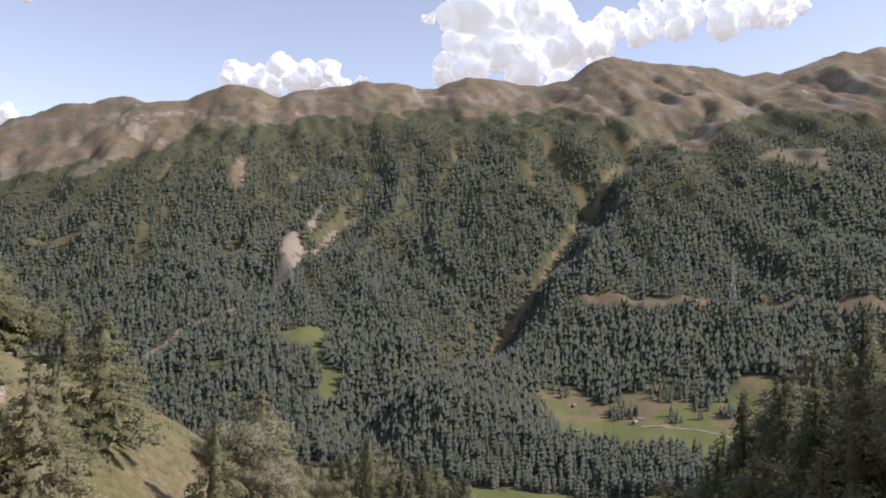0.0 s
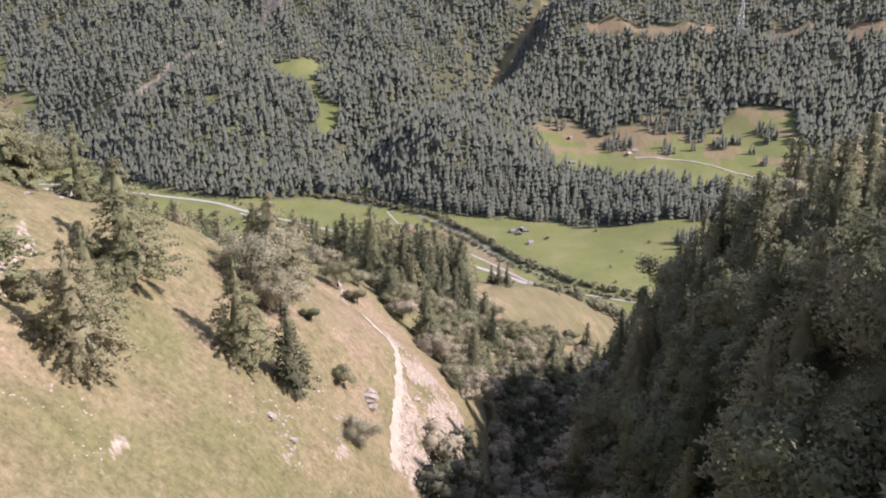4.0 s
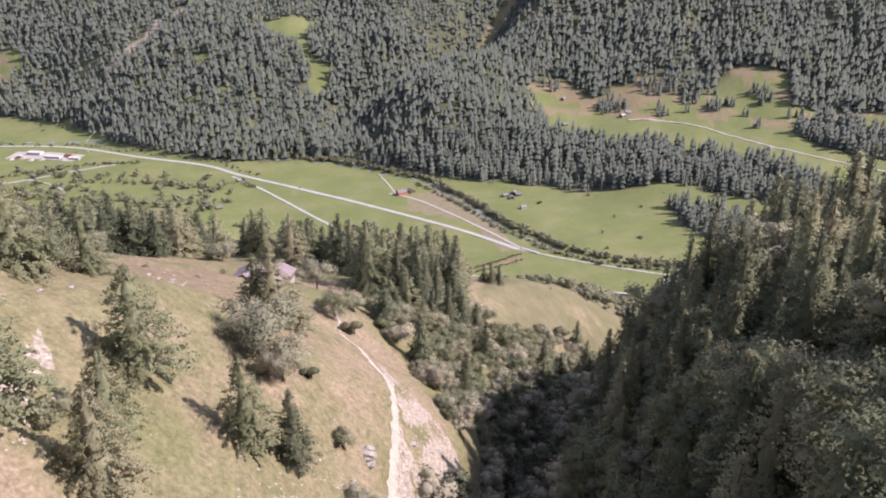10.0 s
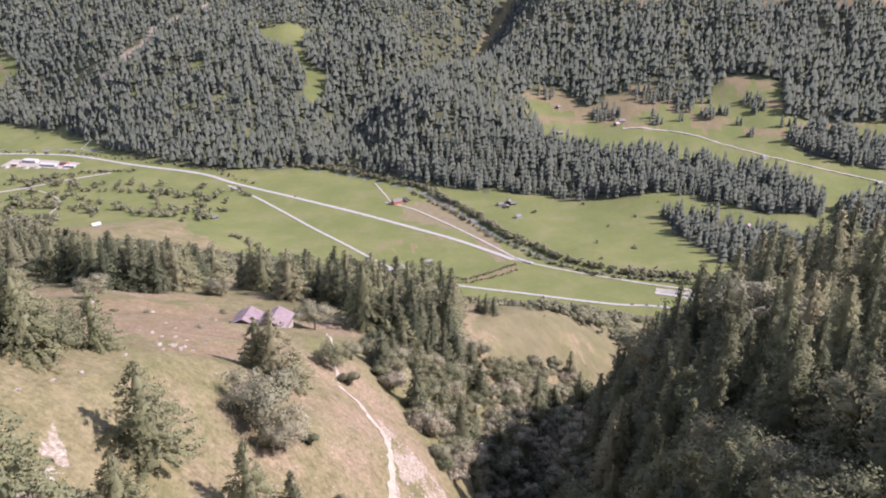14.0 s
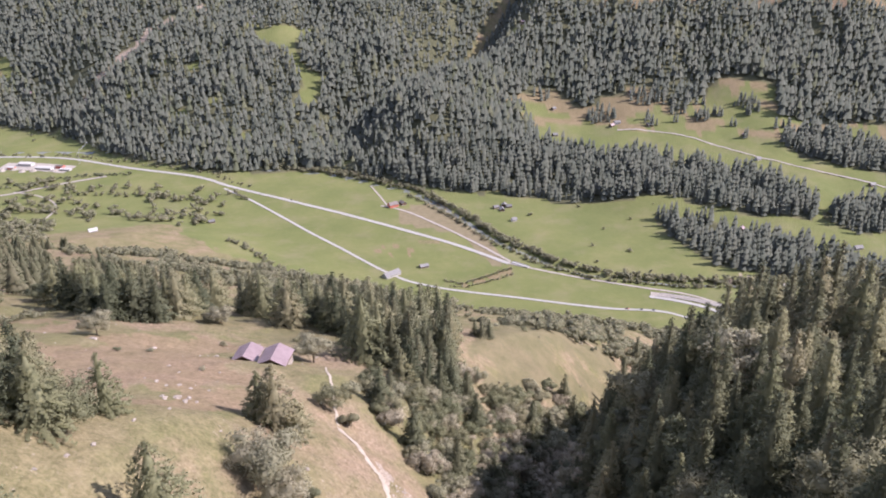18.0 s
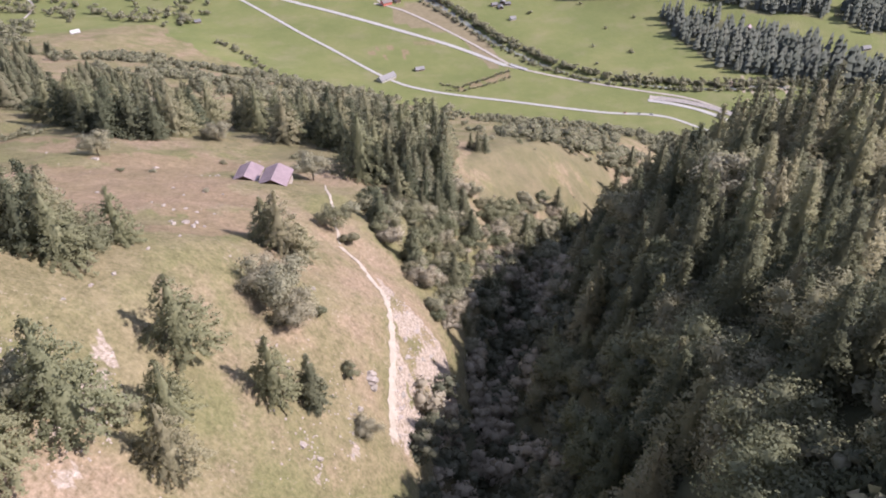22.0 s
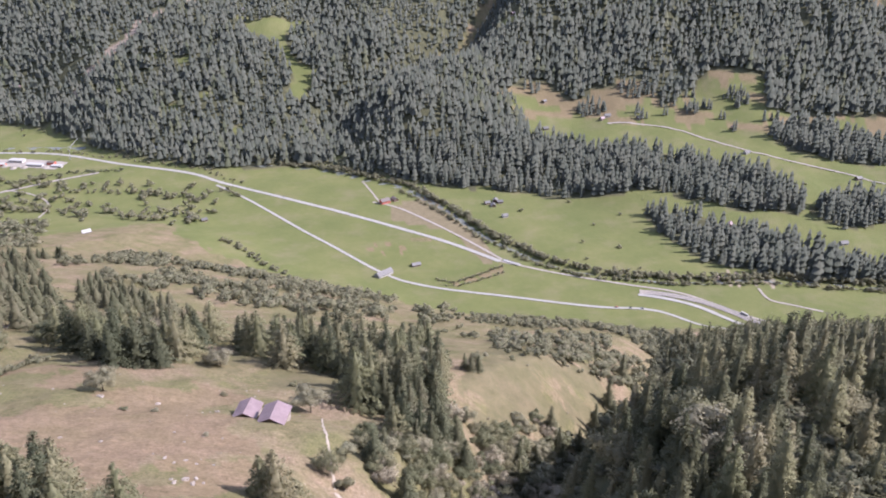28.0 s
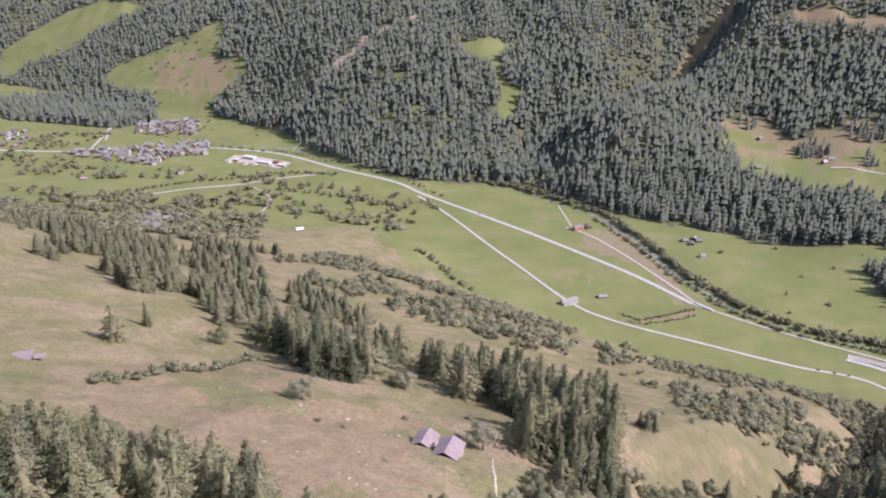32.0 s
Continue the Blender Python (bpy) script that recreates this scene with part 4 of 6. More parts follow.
def stuff(name, templates, places, material, label, category, seed=0):
    """Many trees too far off to be told apart singly, joined into one."""
    rng = np.random.RandomState(seed)
    vs, fs, ns, base = [], [], [], 0
    pick = rng.randint(0, len(templates), len(places))
    for k, form in enumerate(templates):
        tv, tf = form[0], form[1]
        p = places[pick == k]
        if not len(p):
            continue
        a = rng.uniform(0, 6.28, len(p))
        c, s = np.cos(a)[:, None], np.sin(a)[:, None]
        tall, wide = p[:, 3][:, None], (p[:, 3] * p[:, 4])[:, None]
        X = (tv[:, 0] * c - tv[:, 1] * s) * wide + p[:, 0][:, None]
        Y = (tv[:, 0] * s + tv[:, 1] * c) * wide + p[:, 1][:, None]
        Z = tv[:, 2] * tall + p[:, 2][:, None] - 0.3
        vs.append(np.stack([X, Y, Z], -1).reshape(-1, 3))
        fs.append((tf[None] + (np.arange(len(p)) * len(tv))[:, None, None] + base).reshape(-1, 3))
        if len(form) > 2:
            tn = form[2]
            ns.append(np.stack([tn[:, 0] * c - tn[:, 1] * s, tn[:, 0] * s + tn[:, 1] * c, np.broadcast_to(tn[:, 2], (len(p), len(tv)))], -1).reshape(-1, 3))
        base += len(p) * len(tv)
    me = mesh_from(name, np.concatenate(vs), np.concatenate(fs), material, np.concatenate(ns) if ns else None)
    return tagged(new(name, me), label, category, kind="stuff")


def spread(x0, x1, y0, y1, gap, seed, jitter=0.95):
    """Places on a jittered grid."""
    rng = np.random.RandomState(seed)
    gx, gy = np.meshgrid(np.arange(x0, x1, gap), np.arange(y0, y1, gap))
    n = gx.size
    return gx.ravel() + rng.uniform(-0.5, 0.5, n) * gap * jitter, gy.ravel() + rng.uniform(-0.5, 0.5, n) * gap * jitter, rng


# the great forest of the far slope, thinner with distance
FAR_FORMS = [far_cone(5, 2, random.Random(k)) for k in range(5)]
MID_FORMS = [far_cone(7, 4, random.Random(20 + k)) for k in range(5)]
parts_far, parts_mid = [], []
for y0, y1, gap in ((950, 1500, 10.2), (1500, 1900, 11.2), (1900, 2400, 13.2), (2400, 3400, 16.5)):
    x, y, rng = spread(-1.15 * y1, 0.85 * y1, y0, y1, gap, int(gap * 10))
    keep = (x / y > -1.1) & (x / y < 0.75)
    x, y = x[keep], y[keep]
    z = height(x, y)
    wood = covers(x, y, z)[1]
    m = x / y
    top = np.interp(m, TREE_M, TREE_Z)
    thin = np.clip((top - z) / 150, 0.25, 1) * np.clip(0.62 + 1.1 * np.clip(fbm(x, y, 70, 61) + 0.32, 0, 0.4), 0.5, 1)
    keep = wood & (rng.uniform(0, 1, len(x)) < thin)
    x, y, z = x[keep], y[keep], z[keep]
    tall = (rng.uniform(17, 40, len(x)) if y1 < 2000 else rng.uniform(15, 34, len(x))) * (1 + 0.35 * fbm(x, y, 120, 63)) * np.clip(0.45 + (np.interp(x / y, TREE_M, TREE_Z) - z) / 500, 0.45, 1.0)
    block = np.column_stack([x, y, z, tall, rng.uniform(0.8, 1.25, len(x)) * (1.3 if y1 < 2000 else 1.55)])
    (parts_mid if y1 <= 1500 else parts_far).append(block)
far_all = np.concatenate(parts_far)
rngf = np.random.RandomState(9)
larchy = rngf.uniform(0, 1, len(far_all)) < 0.05 + 0.8 * np.exp(-np.min([to_line(far_all[:, 0], far_all[:, 1], q) for q in STRIPS], axis=0) / 45) + 0.2 * (fbm(far_all[:, 0], far_all[:, 1], 150, 71) > 0.3)
stuff("distant_forest", FAR_FORMS, far_all[~larchy], FAR_SPRUCE, "dense dark spruce forest on the far mountainside", "forest", 1)
stuff("distant_larches", FAR_FORMS, far_all[larchy], FAR_LARCH, "lighter green larches among the far spruces", "forest", 2)
stuff("valley_forest", MID_FORMS, np.concatenate(parts_mid), FAR_SPRUCE, "dark spruce forest at the foot of the far slope", "forest", 3)

# the right flank of the ravine: dense mixed wood
MIDTREE = [larch_crown(random.Random(500 + k), 14, 6, 0.23, 0.03, 5, 0.06, -0.25, 0.95) for k in range(3)]
NEARLEAF = [clump_ball(420, random.Random(530 + k), size=0.085, spread=1.6) for k in range(3)]
MIDLEAF = [clump_ball(200, random.Random(520 + k), size=0.14, spread=1.5) for k in range(3)]
x, y, rng = spread(0, 420, 20, 640, 8.6, 77)
off = x - catmull(AXIS_X, STATIONS, y)
keep = (off > 15 - 14 * step(225, 285, y)) & (x < 1.12 * y + 40) & (fbm(x, y, 25, 81) > -0.6) & (rng.uniform(0, 1, len(x)) > 0.6 * step(66, 95, off) * (1 - step(140, 190, y)))
x, y, off = x[keep], y[keep], off[keep]
near = (x / np.maximum(y, 1) < 1.12) & (np.hypot(x, y) < 245)
roll = rng.uniform(0, 1, len(x))
tall = rng.uniform(14, 27, len(x)) * np.clip(0.5 + off / 75 + 0.25 * step(170, 260, y), 0.55, 1.05) * (1 - 0.4 * step(58, 85, off) * (1 - step(130, 175, y)))
spiky = 0.36 + 0.36 * step(120, 250, y) + 0.3 * fbm(x, y, 40, 85)
for k in np.flatnonzero(near):
    key = "spruce" if roll[k] < spiky[k] else "larch" if roll[k] < spiky[k] + 0.42 else "broad"
    form = "young_larch" if key == "larch" else ("fine_" if math.hypot(x[k], y[k]) < 150 else "") + key
    plant(form, x[k], y[k], tall[k] * (0.72 if key == "broad" else 1.0), {"spruce": 1.2, "larch": 1.25, "broad": 1.1}[key], "trees on the shaded flank", 1 if key == "broad" and roll[k] < 0.93 else None)
z = height(x, y)
places = np.column_stack([x, y, z, tall, rng.uniform(0.9, 1.25, len(x))])
stuff("flank_forest", MIDTREE, places[~near & (roll < 0.7)], SLOPE_WOOD, "dense spruce wood on the steep flank", "forest", 4)
stuff("flank_leafy_wood", MIDLEAF, places[~near & (roll >= 0.7)] * (1, 1, 1, 0.65, 1.1), RAVINE_LEAF, "leafy trees on the steep flank", "forest", 5)

x, y, rng = spread(10, 220, 25, 190, 7.0, 79)
off = x - catmull(AXIS_X, STATIONS, y)
keep = (off > 16) & (x < 1.12 * y + 40)
x, y = x[keep], y[keep]
stuff("flank_scrub", NEARLEAF, np.column_stack([x, y, height(x, y), rng.uniform(3.5, 8, len(x)), rng.uniform(1.0, 1.5, len(x))]), RAVINE_LEAF, "leafy undergrowth between the trees of the flank", "shrubs", 7)

# scrub in the ravine bottom
for y0, y1, gap, forms_here in ((20, 250, 4.6, NEARLEAF), (250, 700, 6.2, MIDLEAF)):
    x, y, rng = spread(-20, 330, y0, y1, gap, 78)
    off = x - catmull(AXIS_X, STATIONS, y)
    keep = (off > -9 - 6 * (fbm(x, y, 20, 83) > 0)) & (off < 20)
    x, y = x[keep], y[keep]
    scrub = np.column_stack([x, y, height(x, y), rng.uniform(3, 7.5, len(x)), rng.uniform(1.0, 1.5, len(x)) * gap / 4.6])
    # grey leaves on part of it; the paler colour stands in for light
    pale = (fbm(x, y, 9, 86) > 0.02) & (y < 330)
    stuff("ravine_scrub", forms_here, scrub[~pale], RAVINE_LEAF, "dense leafy scrub along the ravine bed", "shrubs", 6)
    stuff("ravine_willow", forms_here, scrub[pale], GREY_LEAF, "paler grey-leaved scrub along the ravine bed", "shrubs", 8)


# ---------------------------------------------------------------- trees of the sunny hillside, one by one
HILL_TREES = [
    ("fine_larch", -42.2, 94.6, 15, 1.2), ("fine_larch", -27.8, 93.4, 14.5, 0.95), ("fine_spruce", -22.1, 97.0, 12.5, 1.3), ("fine_broad", -31.5, 118, 11, 1.1), ("fine_broad", -26.8, 115, 9, 1.05), ("fine_broad", -34.5, 120.5, 8, 1.0),
    ("shrub", -23.2, 122.8, 3.4, 0.9), ("shrub", -16.2, 110.3, 3.6, 0.8), ("fine_larch", -34.6, 146, 16, 1.15), ("fine_larch", -38.6, 147.5, 12.5, 1.1), ("fine_larch", -30.2, 147, 10, 1.15), ("fine_larch", -60.1, 121.5, 12, 1.1),
    ("fine_spruce", -68.4, 106, 15, 1.3), ("fine_larch", -63.6, 106.3, 14, 1.15), ("fine_larch", -72.5, 110, 16, 1.2), ("fine_broad", -61.4, 109, 9, 1.0), ("fine_larch", -77, 118, 14, 1.2), ("fine_larch", -67.5, 113, 13, 1.1),
]
HILL_TREES_LOW = [
    ("fine_larch", -50.8, 71.4, 18, 1.15), ("fine_larch", -40.6, 79.6, 11.5, 1.0), ("fine_larch", -38.2, 70.5, 13, 1.05), ("shrub", -45, 74.4, 4, 1.0), ("fine_larch", -54.5, 60.4, 14, 1.2), ("fine_broad", -55, 70, 8, 1.0),
    ("fine_larch", -66.5, 79, 15, 1.1), ("fine_larch", -71, 90, 14, 1.1), ("fine_broad", -110.4, 226, 9, 1.05), ("fine_broad", -84, 277, 7.5, 1.25), ("fine_broad", -89, 280, 5, 1.2), ("fine_broad", -38.8, 227, 10, 1.15), ("fine_broad", -26, 176, 8, 0.9), ("shrub", -20.5, 171, 5, 0.9),
    ("fine_larch", -23, 240, 25, 0.95), ("fine_spruce", -12.5, 240, 21, 1.05), ("fine_spruce", -6, 242, 19, 1.05), ("fine_spruce", 1, 246, 18, 1.05), ("fine_broad", -12, 97.5, 5, 1.1), ("larch", -18, 250, 22, 1.0), ("spruce", 4, 268, 20, 1.1), ("spruce", 9, 280, 19, 1.1),
]
HILL_SHRUBS = [
    ("spruce", 77.9, 292.6, 13, 1.25), ("spruce", 93.2, 321.5, 16, 1.25), ("spruce", 110.8, 359.8, 18, 1.25), ("spruce", 135.8, 417.3, 19, 1.25), ("spruce", 83.4, 289.0, 15, 1.25), ("spruce", 66.1, 275.5, 11, 1.25), ("spruce", 105.1, 327.8, 18, 1.25),
    ("spruce", 25.5, 303, 9.5, 1.35), ("spruce", 29.3, 305, 8.5, 1.35), ("spruce", 22.5, 306, 7.5, 1.35), ("shrub", 10, 282, 6, 0.9), ("shrub", -22.4, 188.5, 4.5, 1.0), ("shrub", -14, 187.5, 5, 1.0), ("shrub", -96, 208, 1.5, 1.4), ("shrub", -85, 206, 1.4, 1.5),
    ("shrub", -63, 184, 1.2, 1.5), ("shrub", -72, 237, 1.5, 1.4), ("shrub", -50, 257, 2.2, 1.3), ("shrub", 12, 300, 4, 1.0), ("larch", -216, 257, 17, 1.1), ("spruce", -223, 290, 13, 1.0), ("broad", -186, 296, 9, 1.0),
]
for key, x, y, tall, wide in HILL_TREES + HILL_TREES_LOW + HILL_SHRUBS:
    plant(key, x, y, tall * 1.1, wide * 1.12, "shrubs on the hillside" if key == "shrub" else "trees on the sunny hillside")


FINE_MID = [larch_crown(random.Random(560 + k), 20, 7, 0.19 + 0.04 * k, 0.03, 7, 0.045, -0.2, 0.95) for k in range(4)]


def wooded(poly, gap, seed, forms, tall, group, share=1.0, joined=""):
    """Single trees all over a stretch of the plan. forms: (share so far, kind, height factor)."""
    xs, ys = [p[0] for p in poly], [p[1] for p in poly]
    x, y, rng = spread(min(xs), max(xs), min(ys), max(ys), gap, seed)
    keep = inside(x, y, poly) & (rng.uniform(0, 1, len(x)) < share)
    if joined:
        x, y = x[keep], y[keep]
        return stuff(joined, FINE_MID, np.column_stack([x, y, height(x, y), rng.uniform(*tall, len(x)), rng.uniform(1.3, 1.9, len(x))]), SLOPE_WOOD, group, "forest", seed)
    for px, py, r, t in zip(x[keep], y[keep], rng.uniform(0, 1, keep.sum()), rng.uniform(*tall, keep.sum())):
        key, factor = next((k, f) for upto, k, f in forms if r <= upto)
        plant(key, px, py, t * factor, rng.uniform(1.4, 1.85) if key == "spruce" else rng.uniform(1.05, 1.4), group)


CONIFERS = ((0.52, "spruce", 1.0), (0.92, "larch", 1.0), (1.0, "broad", 0.6))
LEAFY = ((0.6, "broad", 1.0), (0.85, "shrub", 0.6), (0.93, "larch", 1.5), (1.0, "spruce", 1.9))
wooded([(-158, 294), (-122, 258), (-106, 268), (-97, 292), (-98, 338), (-128, 338), (-165, 345), (-184, 326)], 8.6, 5, CONIFERS, (17, 25), "conifer belt below the meadow")
wooded([(-84, 294), (-60, 284), (-40, 280), (-27, 262), (-20, 246), (-8, 240), (6, 250), (12, 276), (15, 306), (10, 332), (-30, 338), (-66, 344), (-94, 338)], 8.6, 6, CONIFERS, (17, 25), "conifer belt below the huts")
wooded([(-24, 196), (-9, 182), (3, 152), (12, 150), (22, 190), (45, 235), (72, 285), (62, 298), (38, 276), (22, 262), (6, 262), (-4, 246), (-14, 214)], 4.5, 7, LEAFY, (3.5, 9), "leafy trees on the ravine edge", 0.82)
SPRUCES = ((0.75, "spruce", 1.0), (0.9, "larch", 1.0), (1.0, "broad", 0.6))
wooded([(-19, 243), (-11, 222), (-3, 212), (8, 215), (14, 224), (11, 241), (5, 267), (-8, 262)], 6.5, 9, SPRUCES, (12, 20), "spruces at the ravine edge", 0.85)
wooded(BLUFF, 11, 10, ((0.7, "shrub", 1.0), (1.0, "broad", 1.8)), (1.2, 4.0), "shrubs on the grassy bluff", 0.2)
wooded([(-318, 372), (-276, 336), (-262, 346), (-258, 384), (-280, 420), (-330, 440)], 9.5, 15, CONIFERS, (14, 22), "larches and spruces on the lower slope", 0.8, "lower_wood")
wooded([(-226, 338), (-196, 322), (-188, 352), (-215, 420), (-262, 452), (-292, 440), (-252, 376)], 10.0, 16, CONIFERS, (14, 22), "mixed larches and spruces on the lower slope", 0.75, "lower_wood")
wooded([(-196, 420), (-176, 392), (-150, 400), (-160, 450), (-220, 520), (-262, 540), (-240, 470)], 10.5, 17, CONIFERS, (12, 20), "spruces and larches below the conifer belt", 0.7, "lower_wood")
wooded([(-70, 108), (-79, 99), (-98, 76), (-140, 110), (-143, 128), (-128, 136), (-106, 144), (-86, 144), (-74, 130)], 7.0, 8, ((0.75, "larch", 1.0), (1.0, "spruce", 1.0)), (12, 17), "larch grove on the hillside", 0.9)


def bushes(poly, gap, seed, tall, name, label, share=1.0, templates=None, material=None, wide=(0.8, 1.7), clumpy=0.0, category="shrubs"):
    xs, ys = [p[0] for p in poly], [p[1] for p in poly]
    x, y, rng = spread(min(xs), max(xs), min(ys), max(ys), gap, seed)
    keep = inside(x, y, poly) & (rng.uniform(0, 1, len(x)) < share) & (fbm(x, y, 45, seed) > clumpy - 0.5)
    x, y = x[keep], y[keep]
    t = rng.uniform(*tall, len(x)) ** 1.0
    return stuff(name, templates or MIDLEAF, np.column_stack([x, y, height(x, y), t, rng.uniform(*wide, len(x))]), material or FAR_BROAD, label, category, seed)


LOWLEAF = [clump_ball(170, random.Random(540 + k), size=0.14, spread=1.5) for k in range(3)]
bushes([(-712, 780), (-495, 647), (-385, 767), (-280, 531), (-323, 475), (-343, 364), (-480, 440), (-700, 640)], 12, 12, (11, 19), "lower_slope_wood", "larch and spruce wood above the hamlet", 0.6, FINE_MID, SLOPE_WOOD, (1.5, 2.2), 0.45, "forest")
bushes([(-393, 971), (-289, 922), (-162, 800), (-89, 884), (-14, 700), (-32, 510), (-96, 536), (-168, 531), (-230, 562), (-356, 681)], 9, 13, (5, 12), "slope_bushes", "leafy bushes and small trees on the lower slope", 0.7, clumpy=0.4)
bushes([(-3, 690), (105, 860), (180, 780), (272, 834), (300, 691), (203, 469), (121, 395), (85, 345), (48, 352), (45, 421), (12, 470)], 9, 14, (4, 10), "fan_bushes", "scattered leafy bushes on the dry fan below the ravine", 0.65, clumpy=0.42)
bushes([(-779, 1328), (-560, 1200), (-381, 1180), (-323, 1386), (-520, 1425), (-735, 1451)], 21, 15, (8, 17), "meadow_bushes", "leafy bushes and hedges on the valley meadow", 0.75, LOWLEAF, wide=(0.9, 1.5), clumpy=0.36)
bushes([(-1229, 1218), (-1112, 1272), (-672, 1317), (-501, 930), (-440, 700), (-560, 640), (-900, 800)], 17, 16, (9, 20), "hamlet_trees", "leafy trees and hedges round the hamlet", 0.75, LOWLEAF, clumpy=0.45)
bushes([(-1500, 1420), (-1300, 1330), (-900, 1420), (-780, 1400), (-700, 1480), (-960, 1470), (-1200, 1440), (-1380, 1520)], 14, 17, (8, 16), "village_trees", "leafy garden trees below the village", 0.5, LOWLEAF, clumpy=0.4)
bushes([(-1480, 1660), (-1300, 1700), (-1330, 1560), (-1450, 1500)], 12, 18, (7, 13), "stream_trees", "leafy trees between the village parts", 0.7, LOWLEAF, clumpy=0.3)


def lined(line, gap, width, seed, tall, name, label, templates=None, material=None, wide=(0.9, 1.5)):
    """Bushes along a line."""
    rng = np.random.RandomState(seed)
    out = []
    for (ax, ay), (bx, by) in zip(line[:-1], line[1:]):
        n = max(1, int(math.hypot(bx - ax, by - ay) / gap))
        for s in range(n):
            f = (s + rng.uniform(0, 1)) / n
            ox, oy = rng.uniform(-width, width, 2)
            out.append((ax + (bx - ax) * f + ox, ay + (by - ay) * f + oy))
    x, y = np.array(out).T
    return stuff(name, templates or LOWLEAF, np.column_stack([x, y, height(x, y), rng.uniform(*tall, len(x)), rng.uniform(*wide, len(x))]), material or FAR_BROAD, label, "shrubs", seed)


bank = [(x + 11, y + 9) for x, y in RIVER[3:]]
lined(bank, 3.2, 6, 21, (6, 13), "river_bank_trees", "grey-green willows along the far river bank")
lined([(x - 10, y - 8) for x, y in RIVER[6:]], 5, 4, 22, (4, 9), "river_bank_shrubs", "low willow shrubs along the near river bank")
lined([(-178, 192), (-171, 222), (-165, 250), (-159, 282)], 2.2, 2.5, 23, (2.5, 5), "hedge", "shrubby hedge between two dry pastures", MIDLEAF)
lined([(27, 1006), (52, 991), (96, 1019), (133, 1046)], 2.4, 2, 24, (2.5, 5), "meadow_hedge", "low hedge round a brown meadow hollow")
lined([(34, 988), (60, 982), (100, 1003), (134, 1026)], 2.8, 2, 25, (2, 4.5), "meadow_hedge", "low hedge round a brown meadow hollow")
lined([(-1060, 1650), (-760, 1640), (-600, 1570), (-430, 1500), (-340, 1425)], 11, 6, 26, (4, 8), "roadside_bushes", "bushes along the valley road")
lined([(-1045, 1194), (-998, 1303), (-916, 1384), (-813, 1444), (-706, 1504), (-600, 1510)], 4.5, 7, 27, (4, 8), "railway_hedge", "brownish hedge along the railway bank", material=FAR_LARCH)
lined([(-670, 1400), (-520, 1380), (-400, 1330)], 8, 14, 28, (6, 13), "meadow_hedge", "tall leafy hedge across the meadow")
lined([(-310, 1120), (-250, 1050), (-190, 980)], 5, 6, 29, (5, 10), "meadow_hedge", "dense leafy hedge at the foot of the slope")
x, y, rng = spread(150, 1300, 1330, 1790, 11, 31)
z = height(x, y)
CLUMPS = [(394, 1640, 34), (272, 1742, 26), (346, 1765, 28), (626, 1600, 20), (487, 1594, 18), (587, 1716, 40), (705, 1602, 22), (811, 1560, 14), (842, 1552, 16), (611, 1645, 16), (771, 1600, 18), (820, 1476, 34), (885, 1465, 24), (656, 1558, 12), (388, 1710, 24), (548, 1592, 9), (433, 1716, 16)]
near_clump = np.min([np.hypot(x - cx, (y - cy) * 1.3) / cr for cx, cy, cr in CLUMPS], axis=0)
keep = inside(x, y, OPEN_RIGHT) & (z > 52) & ((near_clump < 1) | (fbm(x, y, 70, 33) > 0.3))
stuff("terrace_trees", MID_FORMS, np.column_stack([x, y, z, rng.uniform(12, 27, len(x)), rng.uniform(1.1, 1.6, len(x))])[keep], FAR_SPRUCE, "scattered spruces on the terrace meadow", "forest", 32)
x, y, rng = spread(130, 800, 1030, 1330, 60, 34)
keep = inside(x, y, OPEN_RIGHT) & (rng.uniform(0, 1, len(x)) < 0.5)
stuff("meadow_bushes", LOWLEAF, np.column_stack([x, y, height(x, y), rng.uniform(3, 8, len(x)), rng.uniform(0.9, 1.5, len(x))])[keep], FAR_BROAD, "scattered bushes on the riverside meadow", "shrubs", 35)
x, y, rng = spread(-1700, -850, 1780, 2350, 34, 36)
keep = (inside(x, y, OPEN_LEFT[0])) & (fbm(x, y, 90, 37) > 0.05)
stuff("pasture_trees", LOWLEAF, np.column_stack([x, y, height(x, y), rng.uniform(5, 11, len(x)), rng.uniform(0.9, 1.4, len(x))])[keep], FAR_BROAD, "scattered trees on the sloping pasture", "shrubs", 38)


# ---------------------------------------------------------------- buildings
def gable_walls(length, width, eave, ridge):
    """A wall shell with two gables, 0.25 m thick, on z = 0."""
    bm = bmesh.new()
    a, b = length / 2, width / 2
    ring = [(-b, 0), (b, 0), (b, eave), (0, ridge), (-b, eave)]
    f = [bm.verts.new((-a, y, z - (0.8 if z == 0 else 0))) for y, z in ring]
    g = [bm.verts.new((a, y, z - (0.8 if z == 0 else 0))) for y, z in ring]
    bm.faces.new(f[::-1])
    bm.faces.new(g)
    for k in range(5):
        bm.faces.new((f[k], f[(k + 1) % 5], g[(k + 1) % 5], g[k]))
    return bm


